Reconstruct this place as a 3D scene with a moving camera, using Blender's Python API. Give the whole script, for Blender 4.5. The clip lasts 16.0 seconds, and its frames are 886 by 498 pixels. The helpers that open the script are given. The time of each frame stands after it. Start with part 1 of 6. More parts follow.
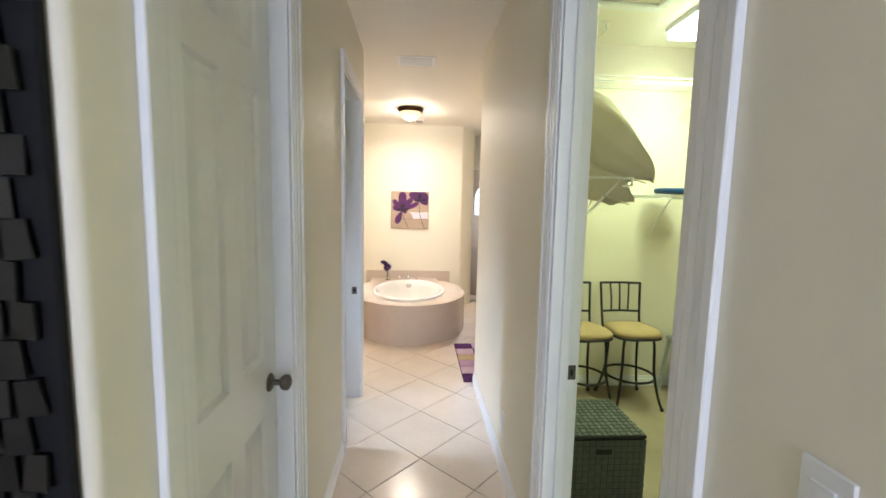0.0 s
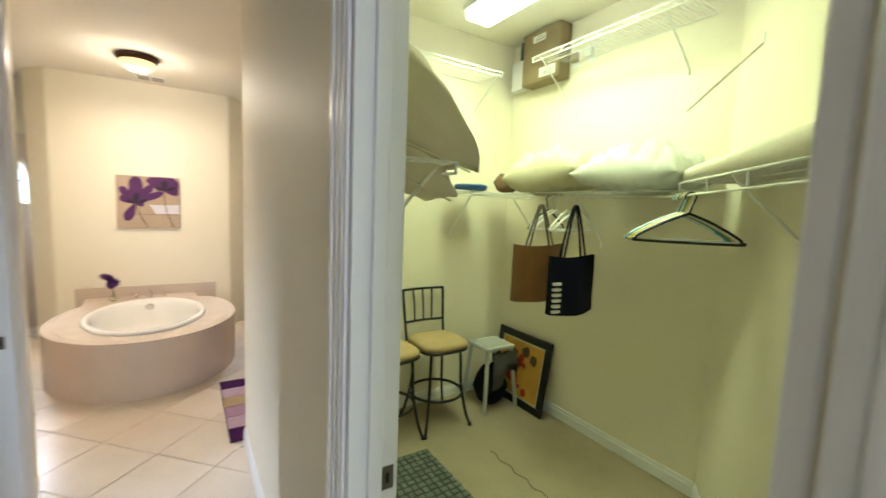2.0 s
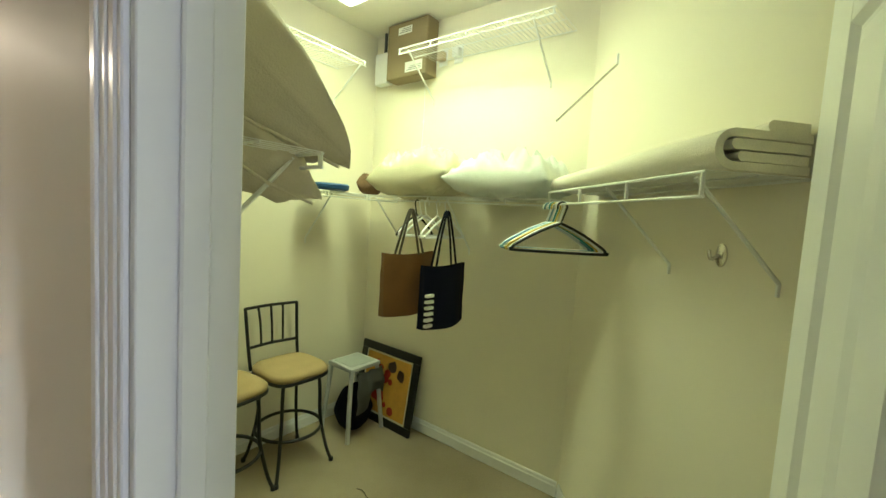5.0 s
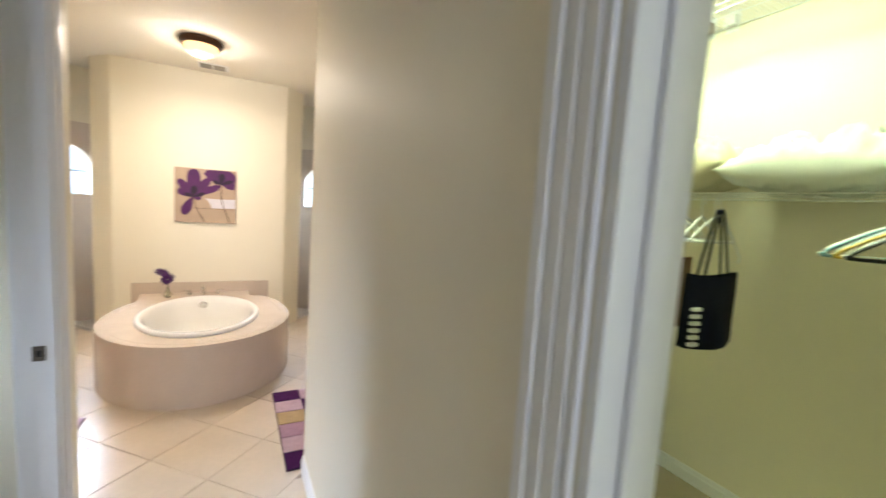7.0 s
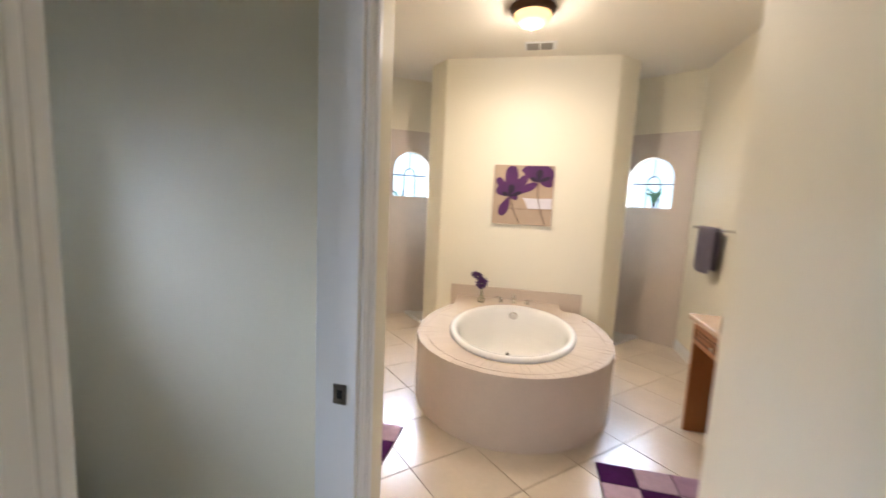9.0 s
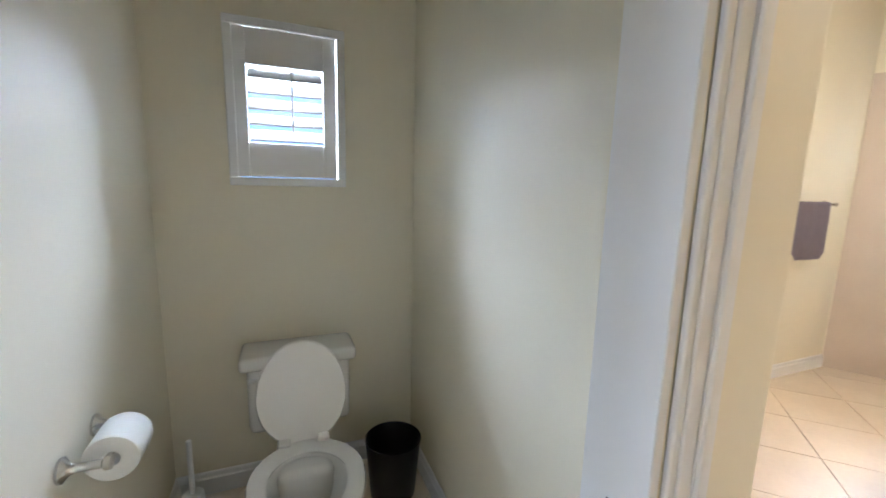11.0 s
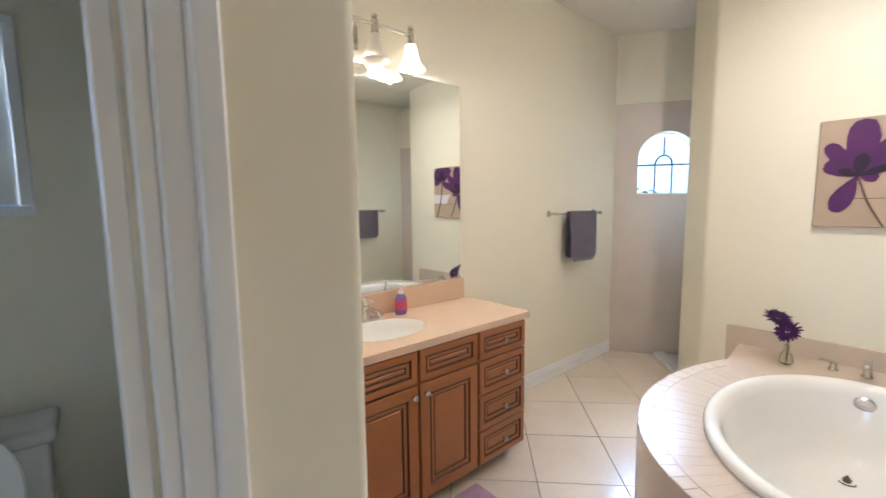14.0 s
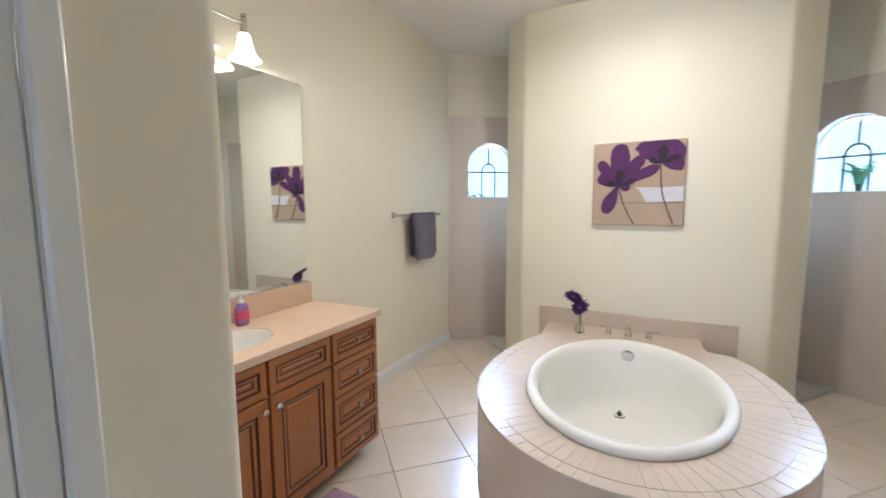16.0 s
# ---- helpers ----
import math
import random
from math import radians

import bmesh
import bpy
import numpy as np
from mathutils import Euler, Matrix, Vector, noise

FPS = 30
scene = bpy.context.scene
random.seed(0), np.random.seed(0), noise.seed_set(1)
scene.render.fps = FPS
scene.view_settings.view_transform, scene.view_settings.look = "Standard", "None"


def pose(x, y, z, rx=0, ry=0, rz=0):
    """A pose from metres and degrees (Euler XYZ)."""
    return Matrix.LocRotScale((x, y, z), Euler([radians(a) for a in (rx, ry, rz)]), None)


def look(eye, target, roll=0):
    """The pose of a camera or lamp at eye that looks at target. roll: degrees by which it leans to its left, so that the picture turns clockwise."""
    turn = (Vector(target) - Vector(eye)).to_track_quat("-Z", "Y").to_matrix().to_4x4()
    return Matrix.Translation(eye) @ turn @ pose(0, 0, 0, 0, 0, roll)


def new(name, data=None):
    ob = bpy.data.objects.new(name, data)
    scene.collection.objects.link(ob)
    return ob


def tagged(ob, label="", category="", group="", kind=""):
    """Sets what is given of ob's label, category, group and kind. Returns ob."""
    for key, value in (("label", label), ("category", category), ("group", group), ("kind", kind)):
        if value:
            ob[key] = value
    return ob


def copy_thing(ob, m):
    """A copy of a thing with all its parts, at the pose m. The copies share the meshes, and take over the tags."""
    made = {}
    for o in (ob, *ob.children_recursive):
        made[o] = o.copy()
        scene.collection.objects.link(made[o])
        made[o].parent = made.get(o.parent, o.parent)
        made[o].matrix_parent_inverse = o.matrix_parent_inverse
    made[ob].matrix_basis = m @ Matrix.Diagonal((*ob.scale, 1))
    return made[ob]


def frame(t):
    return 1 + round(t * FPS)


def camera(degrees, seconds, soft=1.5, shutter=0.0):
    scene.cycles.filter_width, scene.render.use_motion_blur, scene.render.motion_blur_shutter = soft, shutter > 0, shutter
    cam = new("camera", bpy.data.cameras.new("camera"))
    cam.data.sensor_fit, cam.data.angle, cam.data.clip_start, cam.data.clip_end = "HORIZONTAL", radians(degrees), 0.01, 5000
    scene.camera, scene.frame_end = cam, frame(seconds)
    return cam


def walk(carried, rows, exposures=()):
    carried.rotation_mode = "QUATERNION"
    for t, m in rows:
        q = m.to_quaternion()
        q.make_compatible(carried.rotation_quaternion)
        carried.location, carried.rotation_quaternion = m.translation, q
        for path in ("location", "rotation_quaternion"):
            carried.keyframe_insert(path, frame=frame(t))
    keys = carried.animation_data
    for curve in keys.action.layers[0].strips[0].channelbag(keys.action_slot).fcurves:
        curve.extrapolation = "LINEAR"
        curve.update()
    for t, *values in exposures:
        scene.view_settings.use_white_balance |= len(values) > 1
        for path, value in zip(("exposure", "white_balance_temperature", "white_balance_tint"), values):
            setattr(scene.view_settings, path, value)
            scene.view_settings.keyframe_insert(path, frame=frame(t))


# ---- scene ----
cam = camera(95.1, 16.0, shutter=0.5)
PATH = [
    (0, (0.466, 0.399, 1.603), (0.591, 2.385, 1.4), 1.2),
    (0.5, (0.485, 0.532, 1.593), (0.748, 2.503, 1.374), 1.4),
    (1, (0.582, 0.752, 1.588), (1.062, 2.683, 1.383), 1.6),
    (1.5, (0.652, 0.927, 1.591), (1.434, 2.757, 1.389), 1.9),
    (2, (0.695, 1.101, 1.607), (1.762, 2.781, 1.409), 2.2),
    (2.5, (0.752, 1.218, 1.614), (2.05, 2.727, 1.417), 2.5),
    (3, (0.84, 1.298, 1.62), (2.309, 2.643, 1.441), 2.8),
    (3.2, (0.857, 1.316, 1.624), (2.38, 2.6, 1.449), 2.9),
    (5.3, (0.837, 1.373, 1.62), (2.424, 2.581, 1.464), 3.6),
    (5.5, (0.842, 1.381, 1.616), (2.378, 2.652, 1.459), 3.7),
    (6, (0.788, 1.445, 1.621), (2.177, 2.874, 1.452), 3.8),
    (6.5, (0.704, 1.533, 1.627), (1.893, 3.129, 1.435), 3.9),
    (7, (0.63, 1.64, 1.576), (1.542, 3.409, 1.38), 3.7),
    (7.5, (0.553, 1.752, 1.568), (1.153, 3.647, 1.352), 3.5),
    (8, (0.546, 2.034, 1.534), (0.811, 4.003, 1.306), 3.3),
    (8.5, (0.531, 2.365, 1.508), (0.464, 4.35, 1.269), 3.2),
    (9, (0.455, 2.692, 1.482), (0.032, 4.631, 1.234), 2.7),
    (9.5, (0.383, 2.971, 1.435), (-0.511, 4.743, 1.189), 1.8),
    (10, (0.358, 3.145, 1.425), (-1.097, 4.494, 1.172), 0.7),
    (12.5, (0.343, 3.475, 1.382), (-1.554, 3.995, 1.02), 1.1),
    (12.6, (0.351, 3.513, 1.396), (-1.533, 4.084, 1.04), 0.8),
    (13, (0.392, 3.592, 1.399), (-1.39, 4.457, 1.123), 0.2),
    (13.5, (0.429, 3.658, 1.392), (-1.205, 4.788, 1.163), -0.5),
    (14, (0.446, 3.698, 1.397), (-1.07, 4.985, 1.184), -0.6),
    (14.5, (0.46, 3.717, 1.401), (-0.956, 5.114, 1.199), -0.6),
    (15, (0.469, 3.704, 1.402), (-0.823, 5.218, 1.205), -0.5),
    (15.5, (0.469, 3.677, 1.404), (-0.653, 5.321, 1.203), -0.4),
    (16, (0.454, 3.631, 1.4), (-0.465, 5.395, 1.188), -0.3),
]
walk(cam, [(t, look(eye, target, roll)) for t, eye, target, roll in PATH],
     exposures=[(0.0, 0.75, 5650, 15), (1.5, 0.58, 5900, 14), (3.0, 0.24, 5800, 7), (5.5, 0.32, 5950, 11), (7.0, 0.55, 5750, 14), (8.0, 0.55, 5750, 17), (9.0, 0.35, 5750, 16), (10.0, 0.5, 5550, 11), (12.5, 1.1, 6150, 21), (13.0, 0.85, 5500, 15), (14.0, 0.28, 5100, 13), (16.0, 0.18, 4900, 11)])

# ------------------------------------------------------------ world and large lights
world = bpy.data.worlds.new("sky")
scene.world = world
world.use_nodes = True
wn = world.node_tree.nodes
sky = wn.new("ShaderNodeTexSky")
sky.sky_type = 'NISHITA'
sky.sun_disc = False
sky.sun_elevation = radians(48)
sky.sun_rotation = radians(200)
world.node_tree.links.new(sky.outputs[0], wn["Background"].inputs[0])
wn["Background"].inputs[1].default_value = 0.12

sun = new("sun", bpy.data.lights.new("sun", 'SUN'))
sun.data.energy, sun.data.angle, sun.data.color = 3.0, radians(0.6), (1.0, 0.95, 0.86)
sun.matrix_basis = look((0, 0, 10), (2.2, -6.0, 3.0))


def lamp_area(name, m, sx, sy, power, color):
    ob = new(name, bpy.data.lights.new(name, 'AREA'))
    ob.data.shape, ob.data.size, ob.data.size_y = 'RECTANGLE', sx, sy
    ob.data.energy, ob.data.color = power, color
    ob.matrix_basis = m
    return ob


def lamp_point(name, p, power, color, r=0.05):
    ob = new(name, bpy.data.lights.new(name, 'POINT'))
    ob.data.energy, ob.data.color, ob.data.shadow_soft_size = power, color, r
    ob.location = p
    return ob


CEIL = 2.88
CLO = 3.0          # the closet's higher ceiling
DOOR = 2.44
CX = 0.32          # middle line of the bathroom
WARM = (1.0, 0.83, 0.60)
# the closet's fluorescent tube, the dome lamp, the vanity lamps, an added bedroom fill
lamp_area("closet_tube_light", look((2.45, 2.93, 2.90), (2.45, 2.93, 0)), 0.16, 1.15, 22, (0.87, 1.0, 0.48)).data.spread = radians(155)
dome_light = lamp_area("dome_light", look((0.345, 5.87, 2.712), (0.345, 5.87, 0)), 0.09, 0.09, 19, WARM)
dome_light.data.spread = radians(175)
dome_light.data.shape = 'ELLIPSE'
lamp_point("dome_glow", (0.345, 5.87, 2.70), 12, WARM, 0.04)
lamp_point("vanity_light_b", (-1.30, 4.56, 2.085), 11, WARM, 0.015)
lamp_point("vanity_light_c", (-1.30, 4.98, 2.085), 11, WARM, 0.015)
# unseen fill for the hall, standing in for bedroom daylight; no window built
lamp_area("bedroom_fill_light", look((0.30, -5.0, 1.6), (0.35, 1.5, 1.4)), 1.3, 1.6, 105, (0.80, 0.86, 1.0))

# ------------------------------------------------------------ materials


def mat(name, color, rough=0.5, metal=0.0, var=0.06, scale=6.0, bump=0.0, bscale=80.0, spec=0.5, fine=0.03, detail=4.0, rvar=0.04):
    """A node material: colour varied at two scales, with fine relief."""
    m = bpy.data.materials.new(name)
    m.use_nodes = True
    nt = m.node_tree
    b = nt.nodes["Principled BSDF"]
    b.inputs["Roughness"].default_value = rough
    b.inputs["Metallic"].default_value = metal
    b.inputs["Specular IOR Level"].default_value = spec
    co = nt.nodes.new("ShaderNodeTexCoord")
    big = nt.nodes.new("ShaderNodeTexNoise")
    big.inputs["Scale"].default_value = scale
    big.inputs["Detail"].default_value = detail
    nt.links.new(co.outputs["Object"], big.inputs["Vector"])
    small = nt.nodes.new("ShaderNodeTexNoise")
    small.inputs["Scale"].default_value = bscale
    nt.links.new(co.outputs["Object"], small.inputs["Vector"])
    mix = nt.nodes.new("ShaderNodeMix")
    mix.data_type = 'RGBA'
    mix.inputs["A"].default_value = (*[c * (1 - var) for c in color], 1)
    mix.inputs["B"].default_value = (*[min(1, c * (1 + var)) for c in color], 1)
    nt.links.new(big.outputs["Fac"], mix.inputs["Factor"])
    hs = nt.nodes.new("ShaderNodeHueSaturation")
    mr = nt.nodes.new("ShaderNodeMapRange")
    mr.inputs["To Min"].default_value, mr.inputs["To Max"].default_value = 1 - fine, 1 + fine
    nt.links.new(small.outputs["Fac"], mr.inputs["Value"])
    nt.links.new(mr.outputs[0], hs.inputs["Value"])
    nt.links.new(mix.outputs["Result"], hs.inputs["Color"])
    nt.links.new(hs.outputs[0], b.inputs["Base Color"])
    rr = nt.nodes.new("ShaderNodeMapRange")
    rr.inputs["To Min"].default_value, rr.inputs["To Max"].default_value = max(0, rough - rvar), min(1, rough + rvar)
    nt.links.new(big.outputs["Fac"], rr.inputs["Value"])
    nt.links.new(rr.outputs[0], b.inputs["Roughness"])
    if bump:
        bp = nt.nodes.new("ShaderNodeBump")
        bp.inputs["Strength"].default_value = bump
        bp.inputs["Distance"].default_value = 0.004
        nt.links.new(small.outputs["Fac"], bp.inputs["Height"])
        nt.links.new(bp.outputs[0], b.inputs["Normal"])
    return m


def per_object(m, amount):
    """Varies a material's value from object to object."""
    nt = m.node_tree
    b = nt.nodes["Principled BSDF"]
    src = b.inputs["Base Color"].links[0].from_socket
    info = nt.nodes.new("ShaderNodeObjectInfo")
    mr = nt.nodes.new("ShaderNodeMapRange")
    mr.inputs["To Min"].default_value, mr.inputs["To Max"].default_value = 1 - amount, 1 + amount
    hs = nt.nodes.new("ShaderNodeHueSaturation")
    nt.links.new(info.outputs["Random"], mr.inputs["Value"])
    nt.links.new(mr.outputs[0], hs.inputs["Value"])
    nt.links.new(src, hs.inputs["Color"])
    nt.links.new(hs.outputs[0], b.inputs["Base Color"])
    return m


def glow(name, color, strength):
    m = bpy.data.materials.new(name)
    m.use_nodes = True
    b = m.node_tree.nodes["Principled BSDF"]
    b.inputs["Base Color"].default_value = (*color, 1)
    b.inputs["Emission Color"].default_value = (*color, 1)
    b.inputs["Emission Strength"].default_value = strength
    return m


def glass_mat(name, color, rough=0.0):
    m = bpy.data.materials.new(name)
    m.use_nodes = True
    b = m.node_tree.nodes["Principled BSDF"]
    b.inputs["Base Color"].default_value = (*color, 1)
    b.inputs["Transmission Weight"].default_value = 1.0
    b.inputs["Roughness"].default_value = rough
    b.inputs["IOR"].default_value = 1.45
    return m


PAINT = mat("cream wall paint", (0.80, 0.75, 0.61), 0.55, var=0.025, scale=1.5, bump=0.03, bscale=220, fine=0.008, spec=0.35, rvar=0.02)
CEILP = mat("ceiling paint", (0.80, 0.76, 0.67), 0.8, var=0.02, scale=2, bump=0.08, bscale=120, fine=0.015)
TRIM = mat("white gloss trim", (0.80, 0.80, 0.80), 0.30, var=0.006, scale=2, fine=0.004, rvar=0.01)
TILE = per_object(mat("cream floor tile", (0.66, 0.57, 0.46), 0.22, var=0.10, scale=3.5, bump=0.05, bscale=30, fine=0.04, detail=8), 0.04)
GROUT = mat("grout", (0.33, 0.26, 0.20), 0.85, var=0.15, scale=20)
TUBTILE = per_object(mat("beige tub tile", (0.60, 0.50, 0.40), 0.18, var=0.07, scale=5, fine=0.04, bump=0.05, bscale=60, detail=8), 0.02)
SHOWER = mat("grey beige shower tile", (0.58, 0.50, 0.43), 0.35, var=0.08, scale=4, fine=0.03, bump=0.05, detail=8)
CARPET = mat("beige carpet", (0.36, 0.30, 0.21), 0.95, var=0.24, scale=2.2, bump=0.9, bscale=420, fine=0.16, spec=0.1)
PORCELAIN = mat("white porcelain", (0.82, 0.80, 0.76), 0.08, var=0.01, scale=3, fine=0.005)
CHROME = mat("brushed nickel", (0.62, 0.60, 0.57), 0.22, 1.0, var=0.05, scale=30)
PEWTER = mat("dark pewter", (0.16, 0.14, 0.12), 0.35, 1.0, var=0.1, scale=30)
BLACKM = mat("black metal", (0.012, 0.012, 0.013), 0.4, 0.3, var=0.2, scale=20)
WOOD = mat("maple cabinet wood", (0.33, 0.125, 0.038), 0.33, var=0.16, scale=4, bump=0.05, bscale=60, fine=0.08, detail=8)
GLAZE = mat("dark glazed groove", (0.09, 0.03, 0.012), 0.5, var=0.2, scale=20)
COUNTER = mat("peach solid counter", (0.66, 0.48, 0.34), 0.25, var=0.05, scale=8, fine=0.05, bscale=300)
WIRE = mat("white vinyl wire", (0.80, 0.80, 0.76), 0.35, var=0.03, scale=10)

# ------------------------------------------------------------ mesh helpers
BASE = {}


def box(bm, x0, x1, y0, y1, z0, z1, bevel=0.0, seg=1):
    v = bmesh.ops.create_cube(bm, size=1.0)["verts"]
    for p in v:
        p.co = Vector(((x0 + x1) / 2 + p.co.x * (x1 - x0), (y0 + y1) / 2 + p.co.y * (y1 - y0), (z0 + z1) / 2 + p.co.z * (z1 - z0)))
    if bevel:
        e = list({e for p in v for e in p.link_edges})
        bmesh.ops.bevel(bm, geom=e, offset=bevel, segments=seg, affect='EDGES', profile=0.5)


def prism(bm, outline, z0, z1):
    """An upright prism over a closed outline of (x, y)."""
    low = [bm.verts.new((x, y, z0)) for x, y in outline]
    top = [bm.verts.new((x, y, z1)) for x, y in outline]
    n = len(outline)
    for i in range(n):
        bm.faces.new((low[i], low[(i + 1) % n], top[(i + 1) % n], top[i]))
    bm.faces.new(top)
    bm.faces.new(list(reversed(low)))


def lathe(bm, profile, n=32, c=(0, 0, 0), sx=1.0, sy=1.0, axis='Z'):
    """Turns (radius, height) pairs about an axis; an end of radius 0 closes."""
    rings = []
    for r, h in profile:
        ring = []
        for i in range(n if r > 1e-6 else 1):
            a = 2 * math.pi * i / n
            p = Vector((r * sx * math.cos(a), r * sy * math.sin(a), h))
            if axis == 'X':
                p = Vector((p.z, p.x, p.y))
            elif axis == 'Y':
                p = Vector((p.y, p.z, p.x))
            ring.append(bm.verts.new(p + Vector(c)))
        rings.append(ring)
    for a, b in zip(rings, rings[1:]):
        for i in range(n):
            q = [a[i % len(a)], a[(i + 1) % len(a)], b[(i + 1) % len(b)], b[i % len(b)]]
            q = list(dict.fromkeys(q))
            if len(q) > 2:
                bm.faces.new(q)


def tube(bm, pts, r, n=8, closed=False):
    """A round bar along points."""
    pts = [Vector(p) for p in pts]
    rings = []
    m = len(pts)
    side = None
    for i, p in enumerate(pts):
        a = pts[(i - 1) % m] if closed or i else p
        b = pts[(i + 1) % m] if closed or i < m - 1 else p
        t = (b - a).normalized()
        if side is None:
            side = t.orthogonal().normalized()
        side = (side - t * side.dot(t)).normalized()
        up = t.cross(side)
        rings.append([bm.verts.new(p + r * (math.cos(2 * math.pi * k / n) * side + math.sin(2 * math.pi * k / n) * up)) for k in range(n)])
    for i in range(m if closed else m - 1):
        a, b = rings[i], rings[(i + 1) % m]
        for k in range(n):
            bm.faces.new((a[k], a[(k + 1) % n], b[(k + 1) % n], b[k]))
    if not closed:
        bm.faces.new(list(reversed(rings[0])))
        bm.faces.new(rings[-1])


def smooth_path(pts, steps=6):
    """Catmull-Rom points through the given points."""
    pts = [Vector(p) for p in pts]
    out = []
    for i in range(len(pts) - 1):
        p0, p1, p2, p3 = pts[max(0, i - 1)], pts[i], pts[i + 1], pts[min(len(pts) - 1, i + 2)]
        for k in range(steps):
            t = k / steps
            out.append(0.5 * (2 * p1 + (p2 - p0) * t + (2 * p0 - 5 * p1 + 4 * p2 - p3) * t * t + (3 * p1 - p0 - 3 * p2 + p3) * t ** 3))
    out.append(pts[-1])
    return out


def finish(name, bm, material, smooth=0.0):
    bmesh.ops.recalc_face_normals(bm, faces=bm.faces)
    me = bpy.data.meshes.new(name)
    if smooth:
        for f in bm.faces:
            f.smooth = True
        for e in bm.edges:
            if len(e.link_faces) == 2 and e.calc_face_angle(0) > radians(smooth):
                e.smooth = False
    bm.to_mesh(me)
    bm.free()
    for m in material if isinstance(material, (list, tuple)) else [material]:
        me.materials.append(m)
    return me


def thing(name, base, label, category, group="", kind=""):
    """An Empty at the base of a thing; its parts are built in world metres."""
    ob = new(name)
    ob.empty_display_size = 0.1
    ob.location = base
    BASE[ob.name] = Vector(base)
    return tagged(ob, label, category, group, kind)


def part(name, bm, material, parent, label="", smooth=0.0):
    """Links a bmesh, built in world metres, as one mesh under a thing or part."""
    base = BASE[parent.name]
    bmesh.ops.translate(bm, verts=bm.verts, vec=-base)
    ob = new(name, finish(name, bm, material, smooth))
    ob.parent = parent
    BASE[ob.name] = base
    if label:
        tagged(ob, label)
    return ob


def solid(name, bm, material, label, category, kind="", group="", smooth=0.0):
    """A thing or piece of the setting that is one mesh, built in world metres."""
    ob = new(name, finish(name, bm, material, smooth))
    BASE[ob.name] = Vector((0, 0, 0))
    return tagged(ob, label, category, group, kind)


def bx(*a, **k):
    bm = bmesh.new()
    box(bm, *a, **k)
    return bm


# ------------------------------------------------------------ large structure


def round_edges(bm, corners, r, seg=6):
    """Rounds the upright edges of a mesh at the given (x, y)."""
    es = [e for e in bm.edges if abs(e.verts[0].co.z - e.verts[1].co.z) > 0.2
          and any(abs(v.co.x - x) < 1e-3 and abs(v.co.y - y) < 1e-3 for x, y in corners for v in e.verts[:1])
          and any(abs(v.co.x - x) < 1e-3 and abs(v.co.y - y) < 1e-3 for x, y in corners for v in e.verts[1:])]
    bmesh.ops.bevel(bm, geom=es, offset=r, segments=seg, affect='EDGES', profile=0.5)


def wall_along_y(name, x0, x1, y0, y1, openings=(), label="cream painted plaster wall", corners=(), top=CEIL):
    bm = bmesh.new()
    y = y0
    for a, b, za, zb in sorted(openings):
        box(bm, x0, x1, y, a, 0, top)
        if za > 0:
            box(bm, x0, x1, a, b, 0, za)
        box(bm, x0, x1, a, b, zb, top)
        y = b
    box(bm, x0, x1, y, y1, 0, top)
    if corners:
        round_edges(bm, corners, 0.02)
    return solid(name, bm, PAINT, label, "wall", "structure", smooth=30)


def wall_along_x(name, x0, x1, y0, y1, label="cream painted plaster wall", top=CEIL):
    bm = bmesh.new()
    box(bm, x0, x1, y0, y1, 0, top)
    return solid(name, bm, PAINT, label, "wall", "structure")


def wall_between(name, p, q, t, z0=0.0, z1=CEIL, material=None, label="cream painted plaster wall"):
    """A wall whose face runs from p to q, thick to the right of that way."""
    p, q = Vector((*p, 0)), Vector((*q, 0))
    d = (q - p).normalized()
    n = Vector((d.y, -d.x, 0)) * t
    bm = bmesh.new()
    prism(bm, [(p.x, p.y), (q.x, q.y), (q.x + n.x, q.y + n.y), (p.x + n.x, p.y + n.y)], z0, z1)
    return solid(name, bm, material or PAINT, label, "wall", "structure")


W_WC = (2.98, 3.72, 0.0, DOOR)
W_LINEN = (1.235, 1.925, 0.0, DOOR)
W_CLOSET = (1.172, 1.965, 0.0, DOOR)
LX, RX = -1.41, 2.04      # the bathroom's side walls
BY = 3.95                 # where the hall opens into the bathroom
SY = 7.34                 # where the shower's slanted walls begin
WX = -1.55                # the toilet room's window wall
wall_along_y("wall_hall_west", -0.12, 0.0, 0.985, BY, [W_LINEN, W_WC], corners=[(0.0, BY), (0.0, 0.985)])
wall_along_y("wall_hall_east", 1.0, 1.12, -5.2, BY + 0.03, [W_CLOSET], corners=[(1.0, BY + 0.03)], top=CLO)
wall_along_x("wall_vanity_end", WX - 0.12, -0.12, 3.86, BY)
wall_along_x("wall_toilet_south", WX - 0.12, -0.12, 2.67, 2.79)
wall_along_y("wall_toilet_west", WX - 0.12, WX, 2.79, 3.86, [(3.10, 3.507, 1.408, 2.005)])
wall_along_y("wall_bath_west", LX - 0.26, LX, BY, SY)
wall_along_y("wall_bath_east", RX, RX + 0.12, BY + 0.03, SY)
wall_along_x("wall_closet_north", 1.12, 3.24, 3.88, BY + 0.03, top=CLO)
wall_along_y("wall_closet_east", 3.12, 3.24, 2.14, 3.88, top=CLO)
wall_between("wall_closet_slant", (2.06, 1.08), (3.12, 2.14), 0.1, z1=CLO)
wall_along_x("wall_closet_south", 1.12, 2.11, 0.98, 1.08, top=CLO)
wall_along_x("wall_bedroom_north", -2.6, -0.12, 0.985, 1.065)
wall_along_y("wall_linen_back", -0.85, -0.75, 1.12, 2.67)
